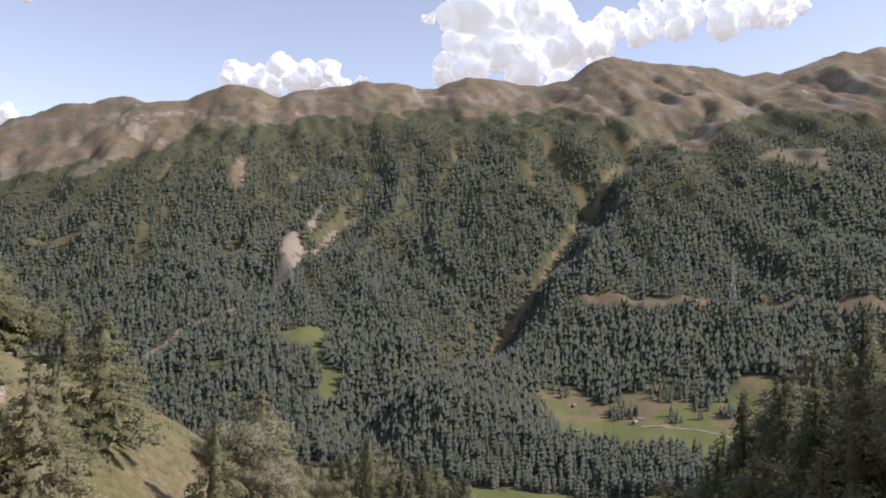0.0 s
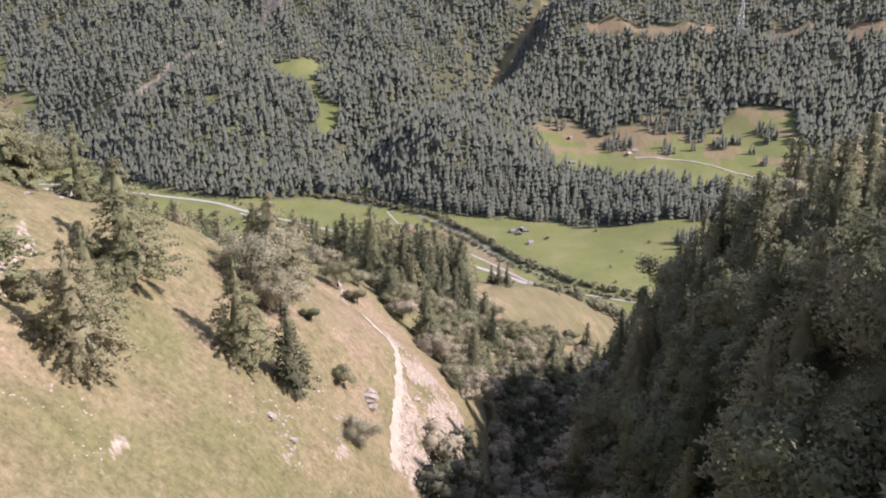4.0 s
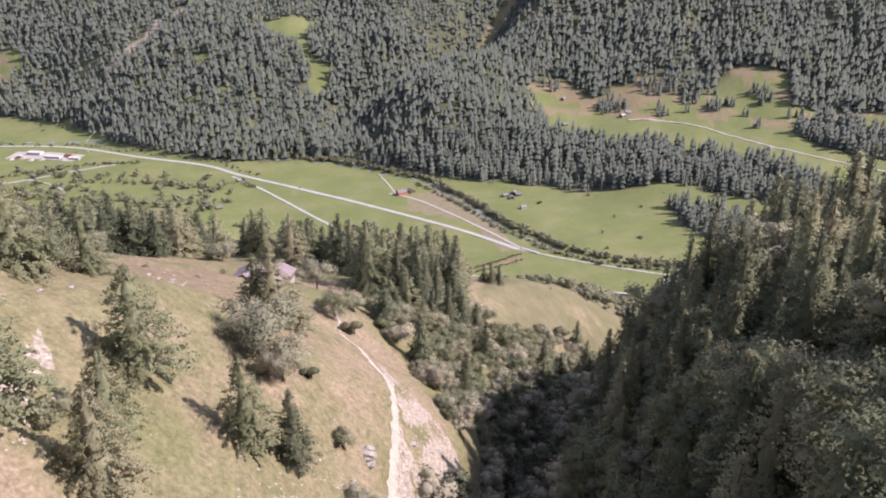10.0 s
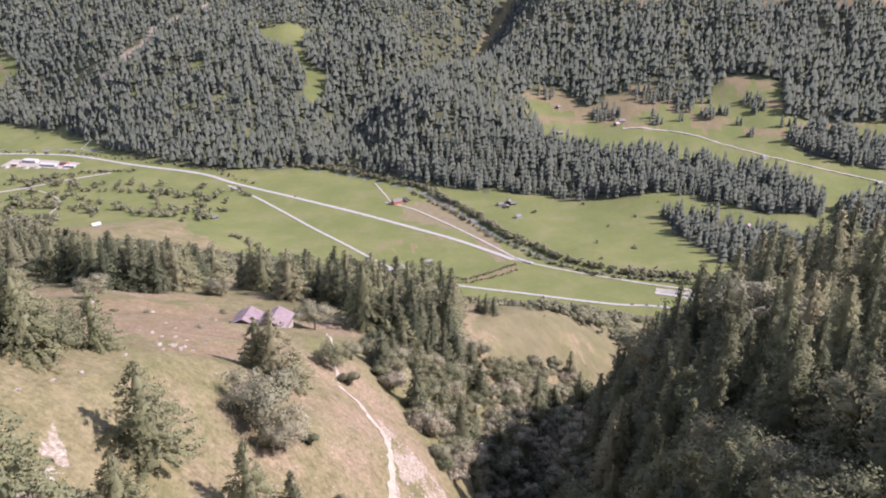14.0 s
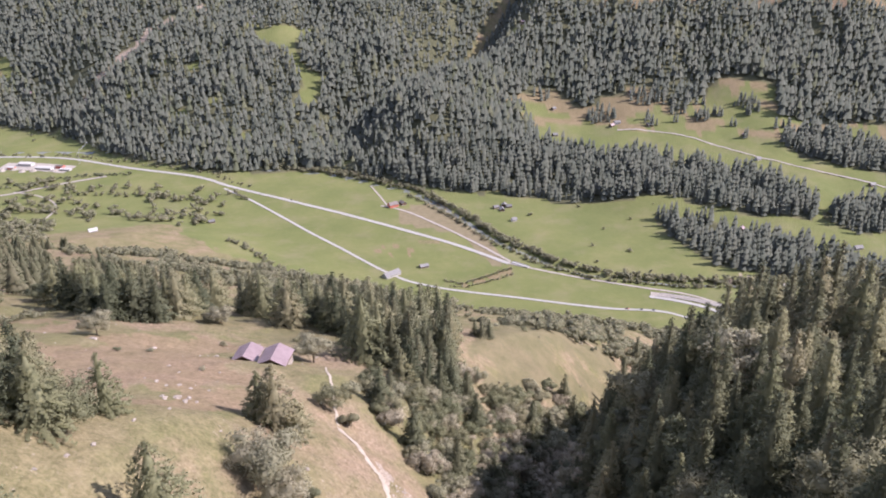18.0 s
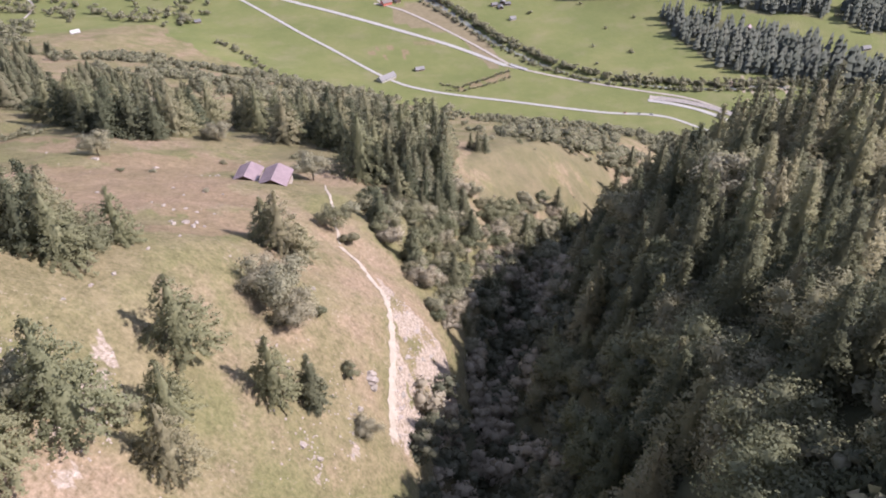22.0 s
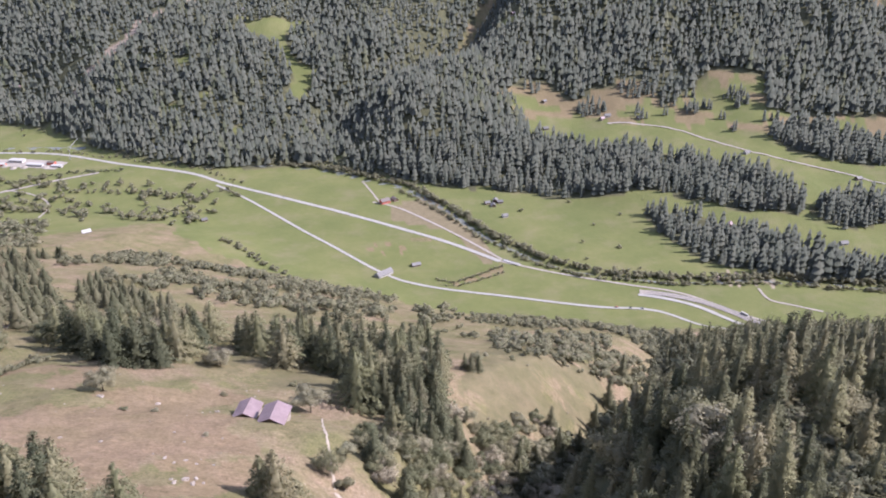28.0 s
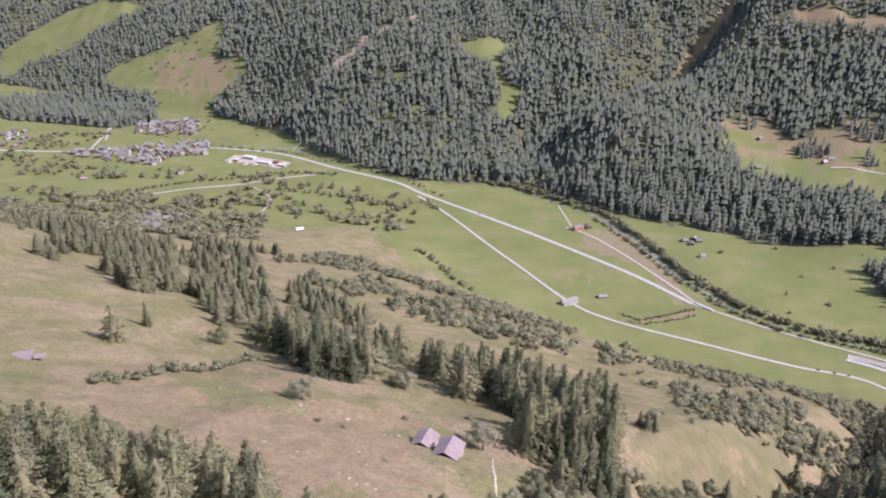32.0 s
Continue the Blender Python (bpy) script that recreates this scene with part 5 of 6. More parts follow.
def roof_slab(length, width, eave, ridge, side, over=0.7, thick=0.22):
    """One slope of a gable roof, with overhang and thickness."""
    bm = bmesh.new()
    a, b = length / 2 + over, width / 2
    fall = (ridge - eave) / b
    y1, z1 = b + over, eave - over * fall
    low = [(0, ridge), (y1, z1)]
    v = []
    for x in (-a, a):
        for y, z in low:
            v += [bm.verts.new((x, side * y, z + 0.03)), bm.verts.new((x, side * y, z + thick + 0.03))]
    for q in ((0, 1, 3, 2), (4, 6, 7, 5), (1, 5, 7, 3), (0, 2, 6, 4), (2, 3, 7, 6), (0, 4, 5, 1)):
        bm.faces.new([v[k] for k in q])
    bmesh.ops.recalc_face_normals(bm, faces=bm.faces[:])
    return bm


def house(name, x, y, turn, length, width, eave, rise, wall, roof, label, category="house", group="", windows=0, chimney=False, seams=False, base=True, z=None):
    e = thing(name, x, y, turn, label, category, group, z)
    ridge = eave + rise
    part("wall", gable_walls(length, width, eave, ridge), wall, e)
    for s in (1, -1):
        slab = part("roof", roof_slab(length, width, eave, ridge, s), roof, e)
        if seams:
            fall = rise / (width / 2)
            for k in range(int(length / 0.9) + 2):
                bm = bmesh.new()
                xx = -length / 2 - 0.6 + k * 0.9
                v = [bm.verts.new((xx + dx, s * yy, eave + rise - yy * fall + 0.25 + dz)) for yy in (0.05, width / 2 + 0.68) for dx in (-0.03, 0.03) for dz in (0.0, 0.06)]
                for q in ((0, 1, 3, 2), (4, 6, 7, 5), (1, 5, 7, 3), (0, 4, 5, 1), (2, 3, 7, 6)):
                    bm.faces.new([v[i] for i in q])
                part("seam", bm, roof, slab)
    if base:
        part("stone_base", boxes((-length / 2 - 0.12, length / 2 + 0.12, -width / 2 - 0.12, width / 2 + 0.12, -1.6, 0.5)), STONE, e)
    part("door", boxes((length / 2 + 0.003, length / 2 + 0.07, -0.6, 0.6, 0.1, 2.1)), TIMBER, e, "dark plank door")
    for k in range(windows):
        side = -1 if k % 2 else 1
        xx = (k // 2 + 1) / (windows // 2 + 1) * length - length / 2
        w = part("window", boxes((xx - 0.55, xx + 0.55, side * (width / 2 + 0.03) - 0.03, side * (width / 2 + 0.03) + 0.03, eave * 0.45, eave * 0.45 + 1.2)), TIMBER, e)
        part("pane", boxes((xx - 0.45, xx + 0.45, side * (width / 2 + 0.07) - 0.012, side * (width / 2 + 0.07) + 0.012, eave * 0.45 + 0.1, eave * 0.45 + 1.1)), GLASS, w)
    if chimney:
        part("chimney", boxes((length * 0.15 - 0.35, length * 0.15 + 0.35, 0.3, 1.0, ridge - 1.0, ridge + 0.9)), STONE, e)
    return e


# the two huts on the terrace
house("hut", -57.6, 213.5, 83, 7.6, 7.0, 2.3, 1.7, TIMBER, TIN, "dark timber hut with a mauve sheet-metal roof on the meadow", "hut", "huts on the meadow", 2, seams=True)
house("hut", -47.2, 206.5, 83, 8.6, 8.0, 2.6, 1.9, TIMBER, TIN, "larger dark timber hut with a mauve sheet-metal roof", "hut", "huts on the meadow", 2, seams=True)
# barn, shed and farm on the valley floor
house("barn", -50, 1020, 42, 27, 12, 4.2, 4.2, PLASTER, SLATE, "white-walled barn with a dark grey roof beside the lane", "barn", windows=4)
house("shed", -1.5, 1052, 20, 13, 8, 2.8, 2.4, TIMBER, SLATE, "small weathered timber shed with a grey roof in the meadow", "shed")
farm = house("farmhouse", -58, 1316, 30, 17, 12, 5.5, 4.0, REDPAINT, REDROOF, "red-walled farmhouse with a brown tile roof", "house", windows=6, chimney=True)
house("barn", -40, 1328, 120, 14, 9, 3.5, 3.0, TIMBER, REDROOF, "timber barn beside the red farmhouse", "barn")
VALLEY_HUTS = [(132, 1305, 20), (142, 1294, 100), (156, 1309, 10), (148, 1316, 80), (-393, 1234, 15), (-369, 1231, 30), (295, 1694, 40)]
for k, (x, y, a) in enumerate(VALLEY_HUTS):
    house("hay_barn", x, y, a, 10, 8, 3.4, 2.6, TIMBER, SLATE, "small dark timber hay barn with a stone-grey roof", "barn", "hay barns in the meadows")
house("hut", 158, 1243, 20, 9, 7, 4, 2.6, PLASTER, SLATE, "small white hut with a grey roof in the riverside meadow", "hut")
house("hut", -504, 1079, 35, 12, 9, 3.4, 3.0, PLASTER, CONCRETE, "white-roofed hut at the edge of the bushes", "hut")
FAR_HUTS = [(279, 1566, 15), (407, 1598, 40), (420, 1606, 10), (484, 1586, 20), (665, 1516, 70), (658, 1421, 30), (825, 1304, 15), (529, 1157, 60), (687, 1083, 10), (468, 1700, 30), (251, 1967, 45), (-438, 2045, 20), (-481, 1774, 25), (-1138, 1360, 30), (-950, 1441, 60), (-1888, 2270, 20), (-1008, 1962, 20), (-1020, 1975, 70)]
for k, (x, y, a) in enumerate(FAR_HUTS):
    house("hut", x, y, a, 11 + k % 3, 8, 3.6, 3.0, (TIMBER, TIMBER, PLASTER)[k % 3], (SLATE, TIN, SLATE)[k % 3], ("dark timber hut with a grey roof on the pasture", "dark timber hut with a mauve roof on the pasture", "white-walled hut with a grey roof on the pasture")[k % 3], "hut", "huts on the far pastures", windows=2)

# the village: a few house forms, copied with turns and sizes of their own
forms = []
for k, (l, w, h, r, wall, roof, text) in enumerate((
    (13, 10, 6.0, 3.8, TIMBER, SLATE, "dark timber village house with a grey slate roof"),
    (11, 9, 7.0, 3.4, PLASTER, SLATE, "white plastered village house with a grey roof"),
    (15, 11, 5.5, 4.2, TIMBER, REDROOF, "timber village house with a brown tile roof"),
    (9, 8, 4.0, 3.0, TIMBER, SLATE, "small dark timber granary with a grey roof"),
)):
    forms.append((k, l, w, h, r, wall, roof, text))
first = {}


def settle(poly, gap, seed, group, lean, share=0.85):
    xs, ys = [p[0] for p in poly], [p[1] for p in poly]
    x, y, rng = spread(min(xs), max(xs), min(ys), max(ys), gap, seed, 0.6)
    keep = inside(x, y, poly) & (rng.uniform(0, 1, len(x)) < share)
    for px, py in zip(x[keep], y[keep]):
        if math.hypot(px + 1149, py - 1522) < 26:
            continue
        k, l, w, h, r, wall, roof, text = forms[rng.choice(4, p=(0.42, 0.2, 0.22, 0.16))]
        turn = lean + rng.choice((0, 90)) + rng.uniform(-12, 12)
        if k not in first:
            first[k] = house("house", px, py, turn, l, w, h, r, wall, roof, text, "house", group, 4, True)
        else:
            c = copy_thing(first[k], pose(px, py, float(height(px, py)[0]), 0, 0, turn))
            c.scale = (rng.uniform(0.85, 1.15),) * 2 + (rng.uniform(0.85, 1.2),)
            c["group"] = group


settle([(-1292, 1797), (-1161, 1886), (-1068, 1736), (-1236, 1698)], 17, 41, "houses of the upper village", 35)
settle([(-1327, 1529), (-1180, 1590), (-1021, 1696), (-962, 1588), (-1042, 1544), (-1032, 1481), (-1187, 1467)], 18, 42, "houses of the lower village", 25)
settle([(-1626, 1665), (-1531, 1657), (-1430, 1527), (-1508, 1530)], 21, 43, "houses at the village end", 10, 0.7)
settle([(-720, 930), (-640, 890), (-690, 1010), (-700, 1090), (-745, 1150), (-771, 1041)], 21, 44, "houses of the hamlet", 30, 0.6)


def church(x, y, turn):
    e = thing("church", x, y, turn, "white village church with a pointed steeple", "church")
    part("nave", gable_walls(22, 10, 8, 13), PLASTER, e)
    for s in (1, -1):
        part("roof", roof_slab(22, 10, 8, 13, s, 0.5), SLATE, e)
    part("tower", boxes((11, 16.5, -2.75, 2.75, -1, 18)), PLASTER, e)
    bm = bmesh.new()
    v = [bm.verts.new((13.75 + dx, dy, 18)) for dx, dy in ((-3.1, -3.1), (3.1, -3.1), (3.1, 3.1), (-3.1, 3.1))] + [bm.verts.new((13.75, 0, 33))]
    for k in range(4):
        bm.faces.new((v[k], v[(k + 1) % 4], v[4]))
    bm.faces.new(v[3::-1])
    part("spire", bm, SLATE, e)
    for s in (-1, 1):
        for k in range(3):
            part("window", boxes((-7 + k * 6 - 0.5, -7 + k * 6 + 0.5, s * 5.03 - 0.03, s * 5.03 + 0.03, 2.5, 5.5)), GLASS, e)


church(-1149, 1522, 20)


# gravel works beside the road, with a crane
def works():
    ribbon("yard", [(-900, 1575), (-830, 1570), (-745, 1550)], 48, GRAVEL, "pale gravel yard of the works", "yard", 0.5)
    for k, (x, y, l, w, h, m) in enumerate(((-850, 1580, 30, 14, 6, CONCRETE), (-800, 1552, 36, 12, 5, CONCRETE), (-770, 1560, 16, 10, 6, REDPAINT), (-870, 1556, 14, 9, 5, REDPAINT), (-752, 1545, 22, 10, 4, PLASTER))):
        house("works_shed", x, y, 170, l, w, h, 1.2, m, (CONCRETE, REDROOF)[k == 2], "flat pale works shed on the gravel yard", "shed", "sheds of the works", base=False)
    rng = random.Random(4)
    for k in range(6):
        bm = bmesh.new()
        bmesh.ops.create_cone(bm, cap_ends=True, segments=14, radius1=1, radius2=0.12, depth=1)
        for v in bm.verts:
            v.co += Vector((rng.uniform(-0.12, 0.12), rng.uniform(-0.12, 0.12), 0))
        o = part("gravel_heap", bm, GRAVEL)
        hx, hy = -885 + k * 22, 1545 + 8 * math.sin(k * 2)
        o.matrix_world = pose(hx, hy, float(height(hx, hy)[0]) + 2.4) @ Matrix.Diagonal((8, 7, 5, 1))
        tagged(o, "pale heap of gravel in the works yard", "gravel heap", "gravel heaps")
    e = thing("crane", -742, 1590, 25, "pale lattice crane standing beside the road", "crane")
    part("mast", lattice(26, 1.6, 1.6, 9), STEEL, e)
    jib = part("jib", lattice(30, 1.3, 0.5, 10), STEEL, e)
    jib.matrix_local = pose(0, 0, 26, 0, 50, 0)


def lattice(tall, foot, top, bays):
    """Four corner legs with crossing braces."""
    bm = bmesh.new()

    def bar(p, q, r):
        p, q = Vector(p), Vector(q)
        d = (q - p).normalized()
        u = d.orthogonal().normalized() * r
        w = d.cross(u)
        a = [bm.verts.new(p + s) for s in (u, w, -u, -w)]
        b = [bm.verts.new(q + s) for s in (u, w, -u, -w)]
        for k in range(4):
            bm.faces.new((a[k], a[(k + 1) % 4], b[(k + 1) % 4], b[k]))

    def corner(k, t):
        s = foot + (top - foot) * (1 - (1 - t) ** 1.5)
        return ((-s, -s), (s, -s), (s, s), (-s, s))[k % 4] + (t * tall,)

    thick = max(0.07, tall * 0.004)
    for b in range(bays):
        t0, t1 = b / bays, (b + 1) / bays
        for k in range(4):
            bar(corner(k, t0), corner(k, t1), thick)
            bar(corner(k, t0), corner(k + 1, t1), thick * 0.6)
            bar(corner(k + 1, t0), corner(k, t1), thick * 0.6)
    return bm


works()


# the power line along the far slope
def pylon(x, y, tall, turn, feet=False):
    e = thing("pylon", x, y, turn, "grey lattice power pylon rising from the forest", "pylon", "pylons of the power line")
    part("tower", lattice(tall, tall * 0.07, tall * 0.012, 10), STEEL, e)
    for k, f in enumerate((0.62, 0.76, 0.9)):
        w = tall * (0.15, 0.19, 0.13)[k]
        bm = bmesh.new()
        for s in (1, -1):
            v = [bm.verts.new(c) for c in ((0, -0.5, tall * f), (0, 0.5, tall * f), (s * w, 0, tall * f), (0, -0.5, tall * (f + 0.03)), (0, 0.5, tall * (f + 0.03)))]
            for q in ((0, 1, 2), (3, 4, 2), (0, 3, 2), (1, 4, 2)):
                bm.faces.new([v[i] for i in q])
        part("crossarm", bm, STEEL, e)
        for s in (1, -1):
            part("insulator", boxes((s * w - 0.25, s * w + 0.25, -0.25, 0.25, tall * f - 3.5, tall * f)), GLASS, e)
    if feet:
        for s in (-1, 1):
            part("foundation", boxes((s * 16 - 9, s * 16 + 9, -7, 7, -12, 11)), PLASTER, e, "white cladding round the pylon foot")
    return e


PYLONS = [(-1084, 2451, 70, 10), (-720, 2264, 66, 0), (-438, 2205, 62, 5), (-188, 2115, 78, -5), (374, 1998, 88, -8), (737, 1926, 112, 6)]
for k, (x, y, tall, turn) in enumerate(PYLONS):
    pylon(x, y, tall, turn, k == 5)


# ---------------------------------------------------------------- bridge, rocks, ruin
def bridge():
    e = thing("bridge", 147, 1056, -38, "small pale concrete bridge beside the river", "bridge", z=float(height(147, 1056)[0]) + 1.0)
    part("deck", boxes((-15, 15, -3, 3, -0.6, 0)), CONCRETE, e)
    for s in (-3, 2.7):
        part("parapet", boxes((-15, 15, s, s + 0.3, 0, 0.9)), CONCRETE, e)


bridge()


def vehicle(name, x, y, turn, length, body, label, category):
    """A parked vehicle: body, cab or cabin, panes and four wheels."""
    e = thing(name, x, y, turn, label, category, "vehicles on the valley roads", z=float(height(x, y)[0]) + 0.75)
    big = length > 6
    tall = 3.2 if big else 1.0
    part("body", boxes((-length / 2, length / 2 - (2.3 if big else 0), -0.95 - 0.25 * big, 0.95 + 0.25 * big, 0.45, tall)), body, e)
    if big:
        part("cab", boxes((length / 2 - 2.1, length / 2, -1.15, 1.15, 0.45, 2.6)), STEEL, e)
        part("windscreen", boxes((length / 2 + 0.004, length / 2 + 0.04, -1.0, 1.0, 1.5, 2.4)), GLASS, e)
    else:
        part("cabin", boxes((-length * 0.32, length * 0.22, -0.8, 0.8, 1.004, 1.5)), GLASS, e)
    for sx in (-0.32, 0.32):
        for sy in (-1, 1):
            bm = bmesh.new()
            bmesh.ops.create_cone(bm, cap_ends=True, segments=12, radius1=0.45, radius2=0.45, depth=0.25)
            part("wheel", bm, WIRE, e).matrix_local = pose(sx * length, sy * (0.95 + 0.2 * big), 0.42, 90)


vehicle("lorry", 447, 884, -58, 11, PLASTER, "white box lorry standing by the railway yard", "lorry")
for x, y, turn, paint in ((277, 912, -6, REDPAINT), (296, 909, -6, PLASTER), (312, 906, -8, STEEL), (-250, 1350, -32, SLATE)):
    vehicle("car", x, y, turn, 4.3, paint, "small car parked on the pale valley road", "car")
BOULDERS = []
for k in range(5):
    rng = random.Random(700 + k)
    bm = bmesh.new()
    bmesh.ops.create_icosphere(bm, subdivisions=2, radius=1.0)
    for v in bm.verts:
        v.co *= 0.8 + 0.45 * noise.noise(v.co * 1.6 + Vector((k * 7, 0, 0)))
        v.co.z *= 0.62
        v.co += Vector((rng.uniform(-1, 1), rng.uniform(-1, 1), rng.uniform(-1, 1))) * 0.06
    me = bpy.data.meshes.new("boulder")
    bm.to_mesh(me)
    bm.free()
    me.materials.append(STONE)
    BOULDERS.append(me)


def boulder(x, y, size, rng, sink=0.15):
    o = new("boulder", BOULDERS[rng.randrange(5)])
    o.matrix_world = pose(x, y, float(height(x, y)[0]) + size * (0.35 - sink), 0, 0, rng.uniform(0, 360)) @ Matrix.Diagonal((size * rng.uniform(0.8, 1.4), size, size * rng.uniform(0.7, 1.1), 1))
    return tagged(o, "pale weathered boulder lying in the dry grass", "rock", "boulders in the grass")


ROCKS = [(-107, 217, 1.1), (-108.5, 218, 0.7), (-89.6, 218.9, 1.0), (-99.5, 174.2, 0.6), (-87.5, 171.9, 0.5), (-66.3, 176, 0.5), (-57.7, 182.9, 0.5), (-58, 143.5, 0.7), (-56.7, 147.4, 0.9), (-54.4, 145.6, 0.8), (-54.8, 149.3, 0.6), (-59.5, 146, 0.6), (-52.5, 147.5, 0.5), (-55.3, 105.1, 0.5), (-56.8, 99.4, 0.55), (-58.6, 93.5, 0.4), (-25.7, 131.6, 0.6), (-12.3, 112.5, 1.7), (-11.8, 111, 1.1), (-14, 102.7, 0.9), (-22.6, 85.7, 1.0), (-19.8, 84.7, 0.8), (-68, 215, 0.7), (-69.5, 217, 0.5), (-70.5, 214, 0.4), (-12.4, 114, 1.5), (-66, 160, 0.6), (-63, 158, 0.5), (-61, 161, 0.6), (-70, 163, 0.5), (-58, 160, 0.5)]
rng = random.Random(77)
for x, y, s in ROCKS:
    boulder(x, y, s, rng)
for k in range(46):
    f = rng.uniform(0, 1)
    x, y = -6.5 + 10 * f * rng.uniform(0.2, 1), 101 + 50 * rng.uniform(0, 1)
    if inside([x], [y], SCREE[0])[0]:
        boulder(x, y, rng.choice((0.25, 0.35, 0.5, 0.9)), rng, 0.3)
for k in range(70):
    x, y = rng.uniform(-150, -35), rng.uniform(110, 260)
    boulder(x, y, rng.choice((0.18, 0.22, 0.3, 0.45)), rng)


def rubble(poly, count, size, seed, name, label):
    """Loose stones over a bare patch, joined."""
    rng2 = np.random.RandomState(seed)
    ico = [(np.array([v.co[:] for v in me.vertices]), np.array([p.vertices[:] for p in me.polygons])) for me in SMALL]
    xs, ys = [p[0] for p in poly], [p[1] for p in poly]
    x, y = rng2.uniform(min(xs), max(xs), count * 3), rng2.uniform(min(ys), max(ys), count * 3)
    keep = inside(x, y, poly)
    x, y = x[keep][:count], y[keep][:count]
    s = size * rng2.uniform(0.3, 1.0, len(x)) ** 2 + size * 0.15
    return stuff(name, ico, np.column_stack([x, y, height(x, y) + 0.25, s, rng2.uniform(0.8, 1.5, len(x))]), STONE, label, "rocks", seed)


SMALL = []
for k in range(3):
    bm = bmesh.new()
    bmesh.ops.create_icosphere(bm, subdivisions=1, radius=1.0)
    for v in bm.verts:
        v.co *= 0.7 + 0.5 * noise.noise(v.co * 2.1 + Vector((k * 5, 3, 0)))
    me = bpy.data.meshes.new("stone")
    bm.to_mesh(me)
    bm.free()
    SMALL.append(me)
rubble(SCREE[0], 900, 0.36, 51, "scree", "pale scree and broken rock below the footpath")
rubble(SCREE[1], 160, 0.3, 52, "scree", "pale stones on a bare eroded patch")
rubble(SCREE[4], 50, 0.25, 55, "scree", "pinkish stones on a bare eroded patch")
rubble(SCREE[6], 60, 0.4, 56, "scree", "pale stones in a grassy runnel")
rubble(SCREE[7], 50, 0.35, 57, "scree", "pale stones in a grassy runnel")
rubble(SCREE[2], 60, 0.4, 53, "scree", "pinkish stones on a bare eroded patch")
rubble([(-35, 110), (-12, 118), (-12, 80), (-25, 76)], 160, 0.35, 54, "stones", "scattered pale stones in the grass above the path")
ruin = thing("ruin", -217, 206, 25, "collapsed mauve-roofed shed with rubble on the pasture", "ruin")
part("roof", boxes((-5, 4, -3.5, 3, 0.6, 0.9)), TIN, ruin).rotation_euler = (0.14, -0.1, 0)
part("roof", boxes((4, 8, -3, 1.5, 0.3, 0.55)), TIN, ruin).rotation_euler = (-0.1, 0.12, 0.2)
part("wall", boxes((-4.5, 3, -2.8, -2.4, -0.5, 1.0), (-4.5, -4.1, -2.8, 2.5, -0.5, 0.8)), STONE, ruin)


def tufts(x0, x1, y0, y1, gap, seed, tall, name, label, test):
    """Tufts of dry grass, three bent blades each, joined."""
    forms3 = []
    for k in range(4):
        r = random.Random(800 + k)
        vv, ff = [], []
        for b in range(6):
            a = b * 1.05 + r.uniform(-0.4, 0.4)
            n = len(vv)
            d = (math.cos(a), math.sin(a))
            vv += [(-d[1] * 0.16, d[0] * 0.16, 0), (d[1] * 0.16, -d[0] * 0.16, 0), (d[0] * r.uniform(0.4, 0.9), d[1] * r.uniform(0.4, 0.9), r.uniform(0.6, 1.1))]
            ff.append((n, n + 1, n + 2))
        forms3.append((np.array(vv), np.array(ff)))
    x, y, rng4 = spread(x0, x1, y0, y1, gap, seed)
    keep = test(x, y) & (fbm(x, y, 9, seed) > -0.05 + 0.2 * rng4.uniform(-1, 1, len(x)))
    x, y = x[keep], y[keep]
    return stuff(name, forms3, np.column_stack([x, y, height(x, y) + 0.3, rng4.uniform(*tall, len(x)), rng4.uniform(0.8, 1.6, len(x))]), TUFT, label, "grass", seed)


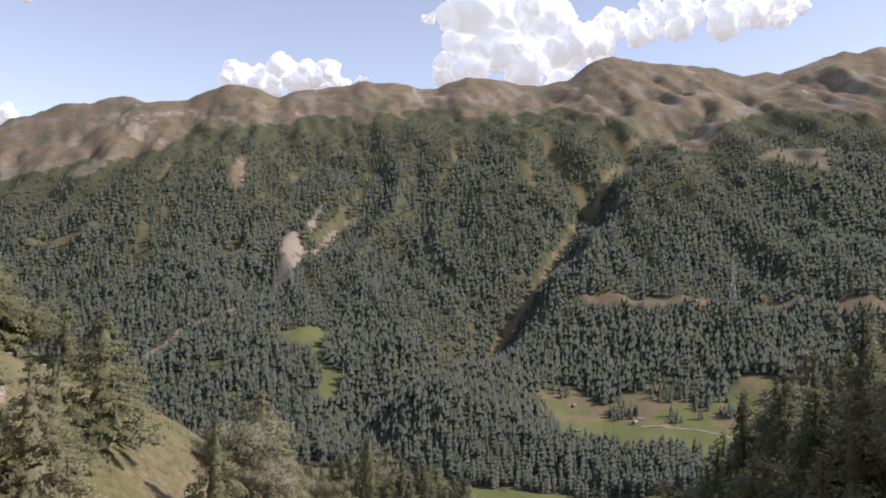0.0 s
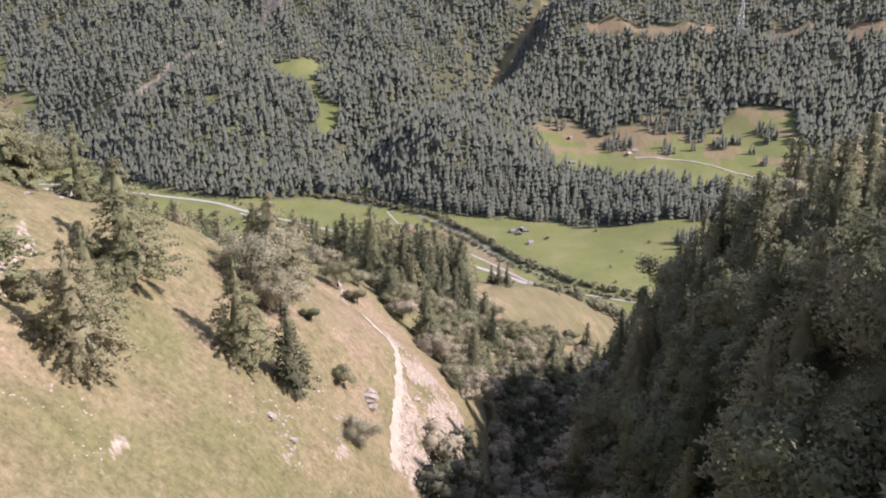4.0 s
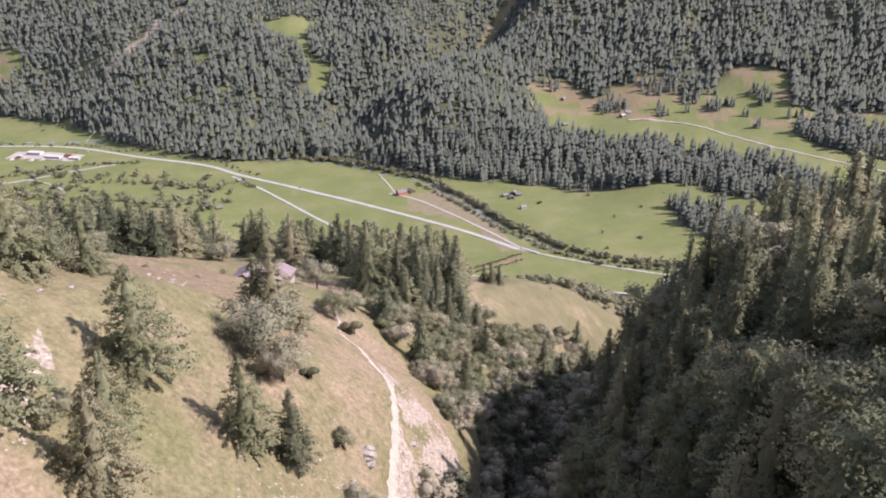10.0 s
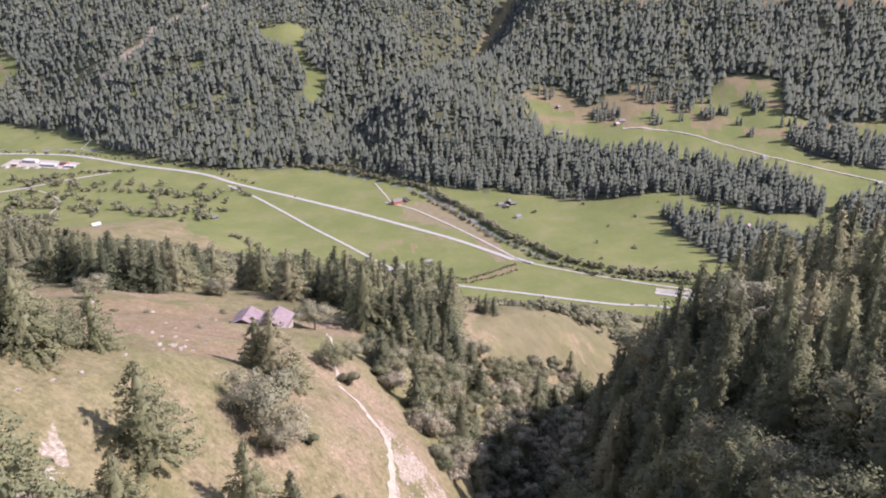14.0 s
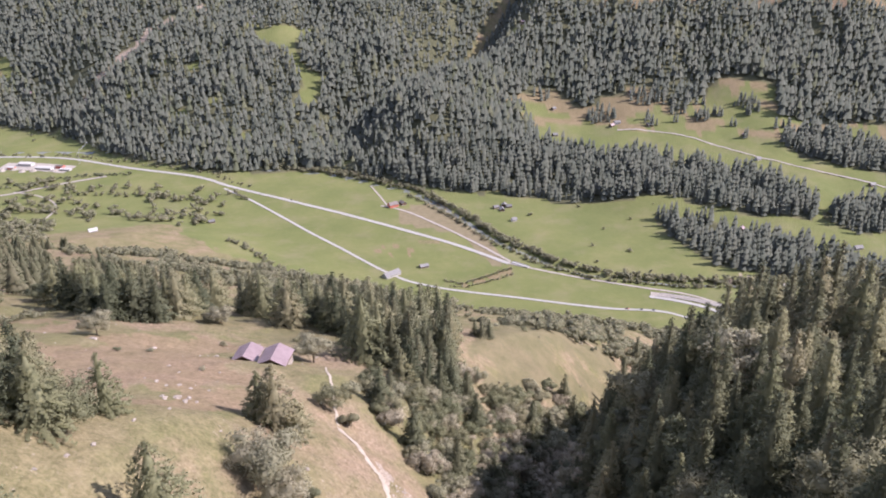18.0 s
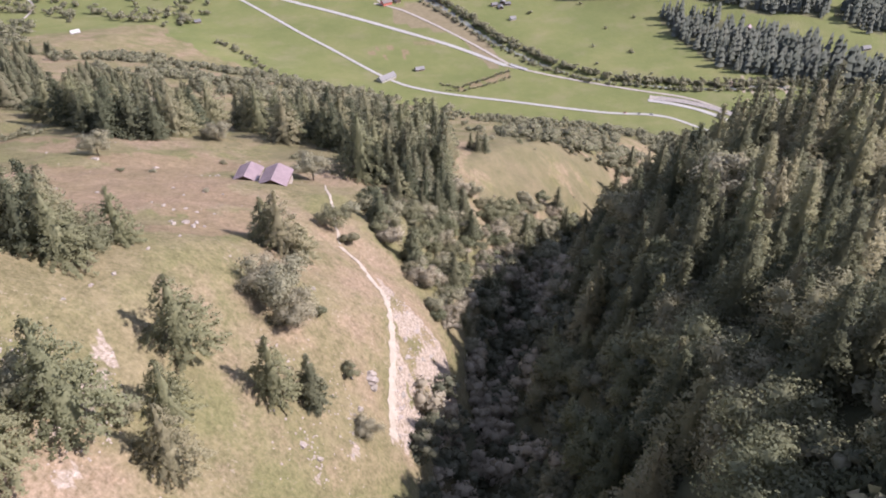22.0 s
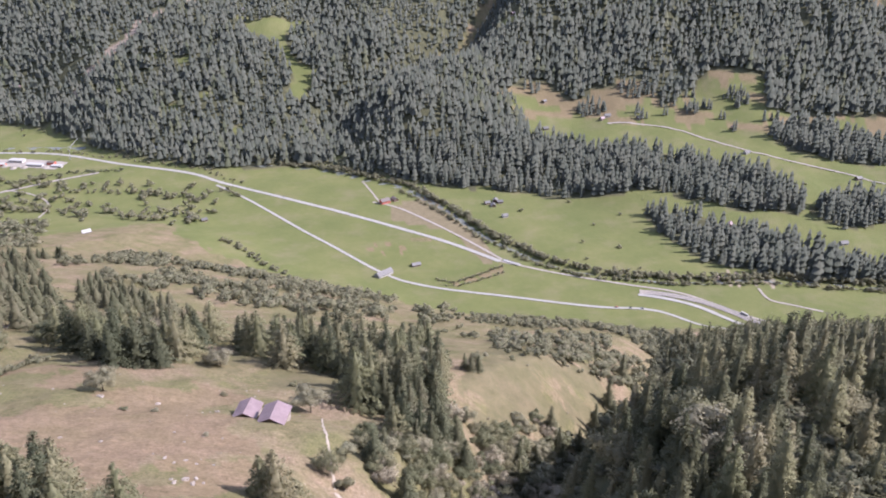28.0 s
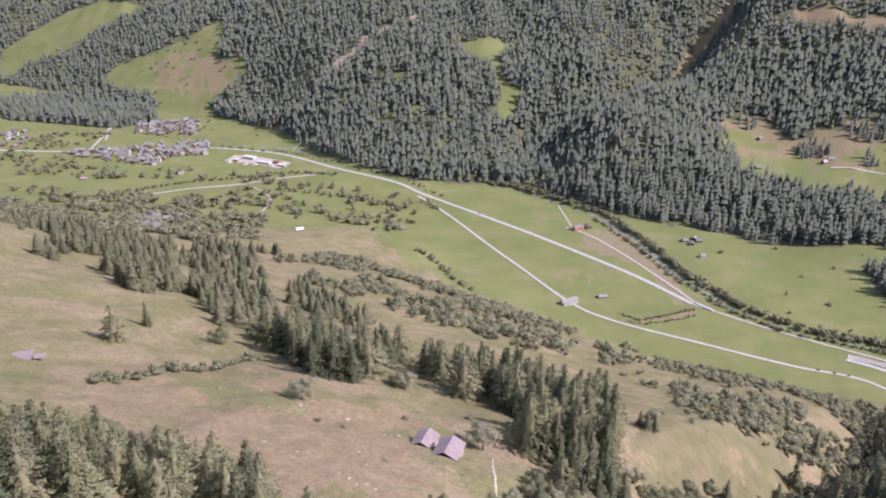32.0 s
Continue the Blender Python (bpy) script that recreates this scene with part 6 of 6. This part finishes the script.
def on_hill(x, y):
    off = x - catmull(AXIS_X, STATIONS, y)
    hit = off < -16
    for poly in SCREE[:3]:
        hit &= ~inside(x, y, poly)
    return hit & (x / np.maximum(y, 1) > -1.15) & (to_line(x, y, [(-24, 170), (-14, 157), (-9, 143), (-8, 100)]) > 1.3)


tufts(-140, 10, 40, 150, 1.3, 61, (0.07, 0.18), "grass", "tufts of dry yellow grass on the hillside", on_hill)
tufts(-230, 40, 150, 330, 2.0, 62, (0.1, 0.25), "grass", "tufts of dry grass on the terrace meadow", on_hill)


# ---------------------------------------------------------------- clouds behind the range
def cloud(name, puffs, seed, label):
    """Heaped puffs with billowed skins, one mesh."""
    rng3 = random.Random(seed)
    bm = bmesh.new()
    for x, z, r in puffs:
        for _ in range(9):
            c = Vector((x + rng3.uniform(-0.85, 0.85) * r, 4250 + rng3.uniform(-0.3, 0.3) * r, z + rng3.uniform(-0.6, 0.6) * r))
            rr = r * rng3.uniform(0.25, 0.7)
            made = bmesh.ops.create_icosphere(bm, subdivisions=3, radius=rr, matrix=Matrix.Translation(c))
            for v in made["verts"]:
                d = (v.co - c) / rr
                v.co += d * rr * (0.32 * noise.noise(v.co / (0.5 * rr)) + 0.2 * noise.noise(v.co / (0.2 * rr)) + 0.1 * noise.noise(v.co / (0.09 * rr)))
    for f in bm.faces:
        f.smooth = True
    o = part(name, bm, CLOUD)
    return tagged(o, label, "cloud", kind="structure")


cloud("cloud_1", [(120, 1500, 150), (250, 1640, 230), (430, 1700, 230), (620, 1560, 190), (330, 1470, 190), (560, 1440, 150), (760, 1560, 130), (880, 1620, 130), (1010, 1700, 110), (1230, 1740, 120), (30, 1450, 90), (160, 1800, 180), (1330, 1760, 90), (1180, 1660, 60)], 3, "great white heaped cloud behind the ridge")
cloud("cloud_2", [(1630, 1740, 130), (1800, 1780, 120), (1960, 1790, 70), (1560, 1690, 60)], 4, "white heaped cloud over the ridge")
cloud("cloud_3", [(-1150, 1400, 70), (-1000, 1380, 90), (-840, 1430, 110), (-700, 1400, 90), (-600, 1360, 60), (-450, 1375, 30)], 5, "white heaped cloud behind the ridge")
cloud("cloud_4", [(-2480, 1190, 70), (-2330, 1850, 40), (-90, 1720, 35)], 6, "small white cloud")
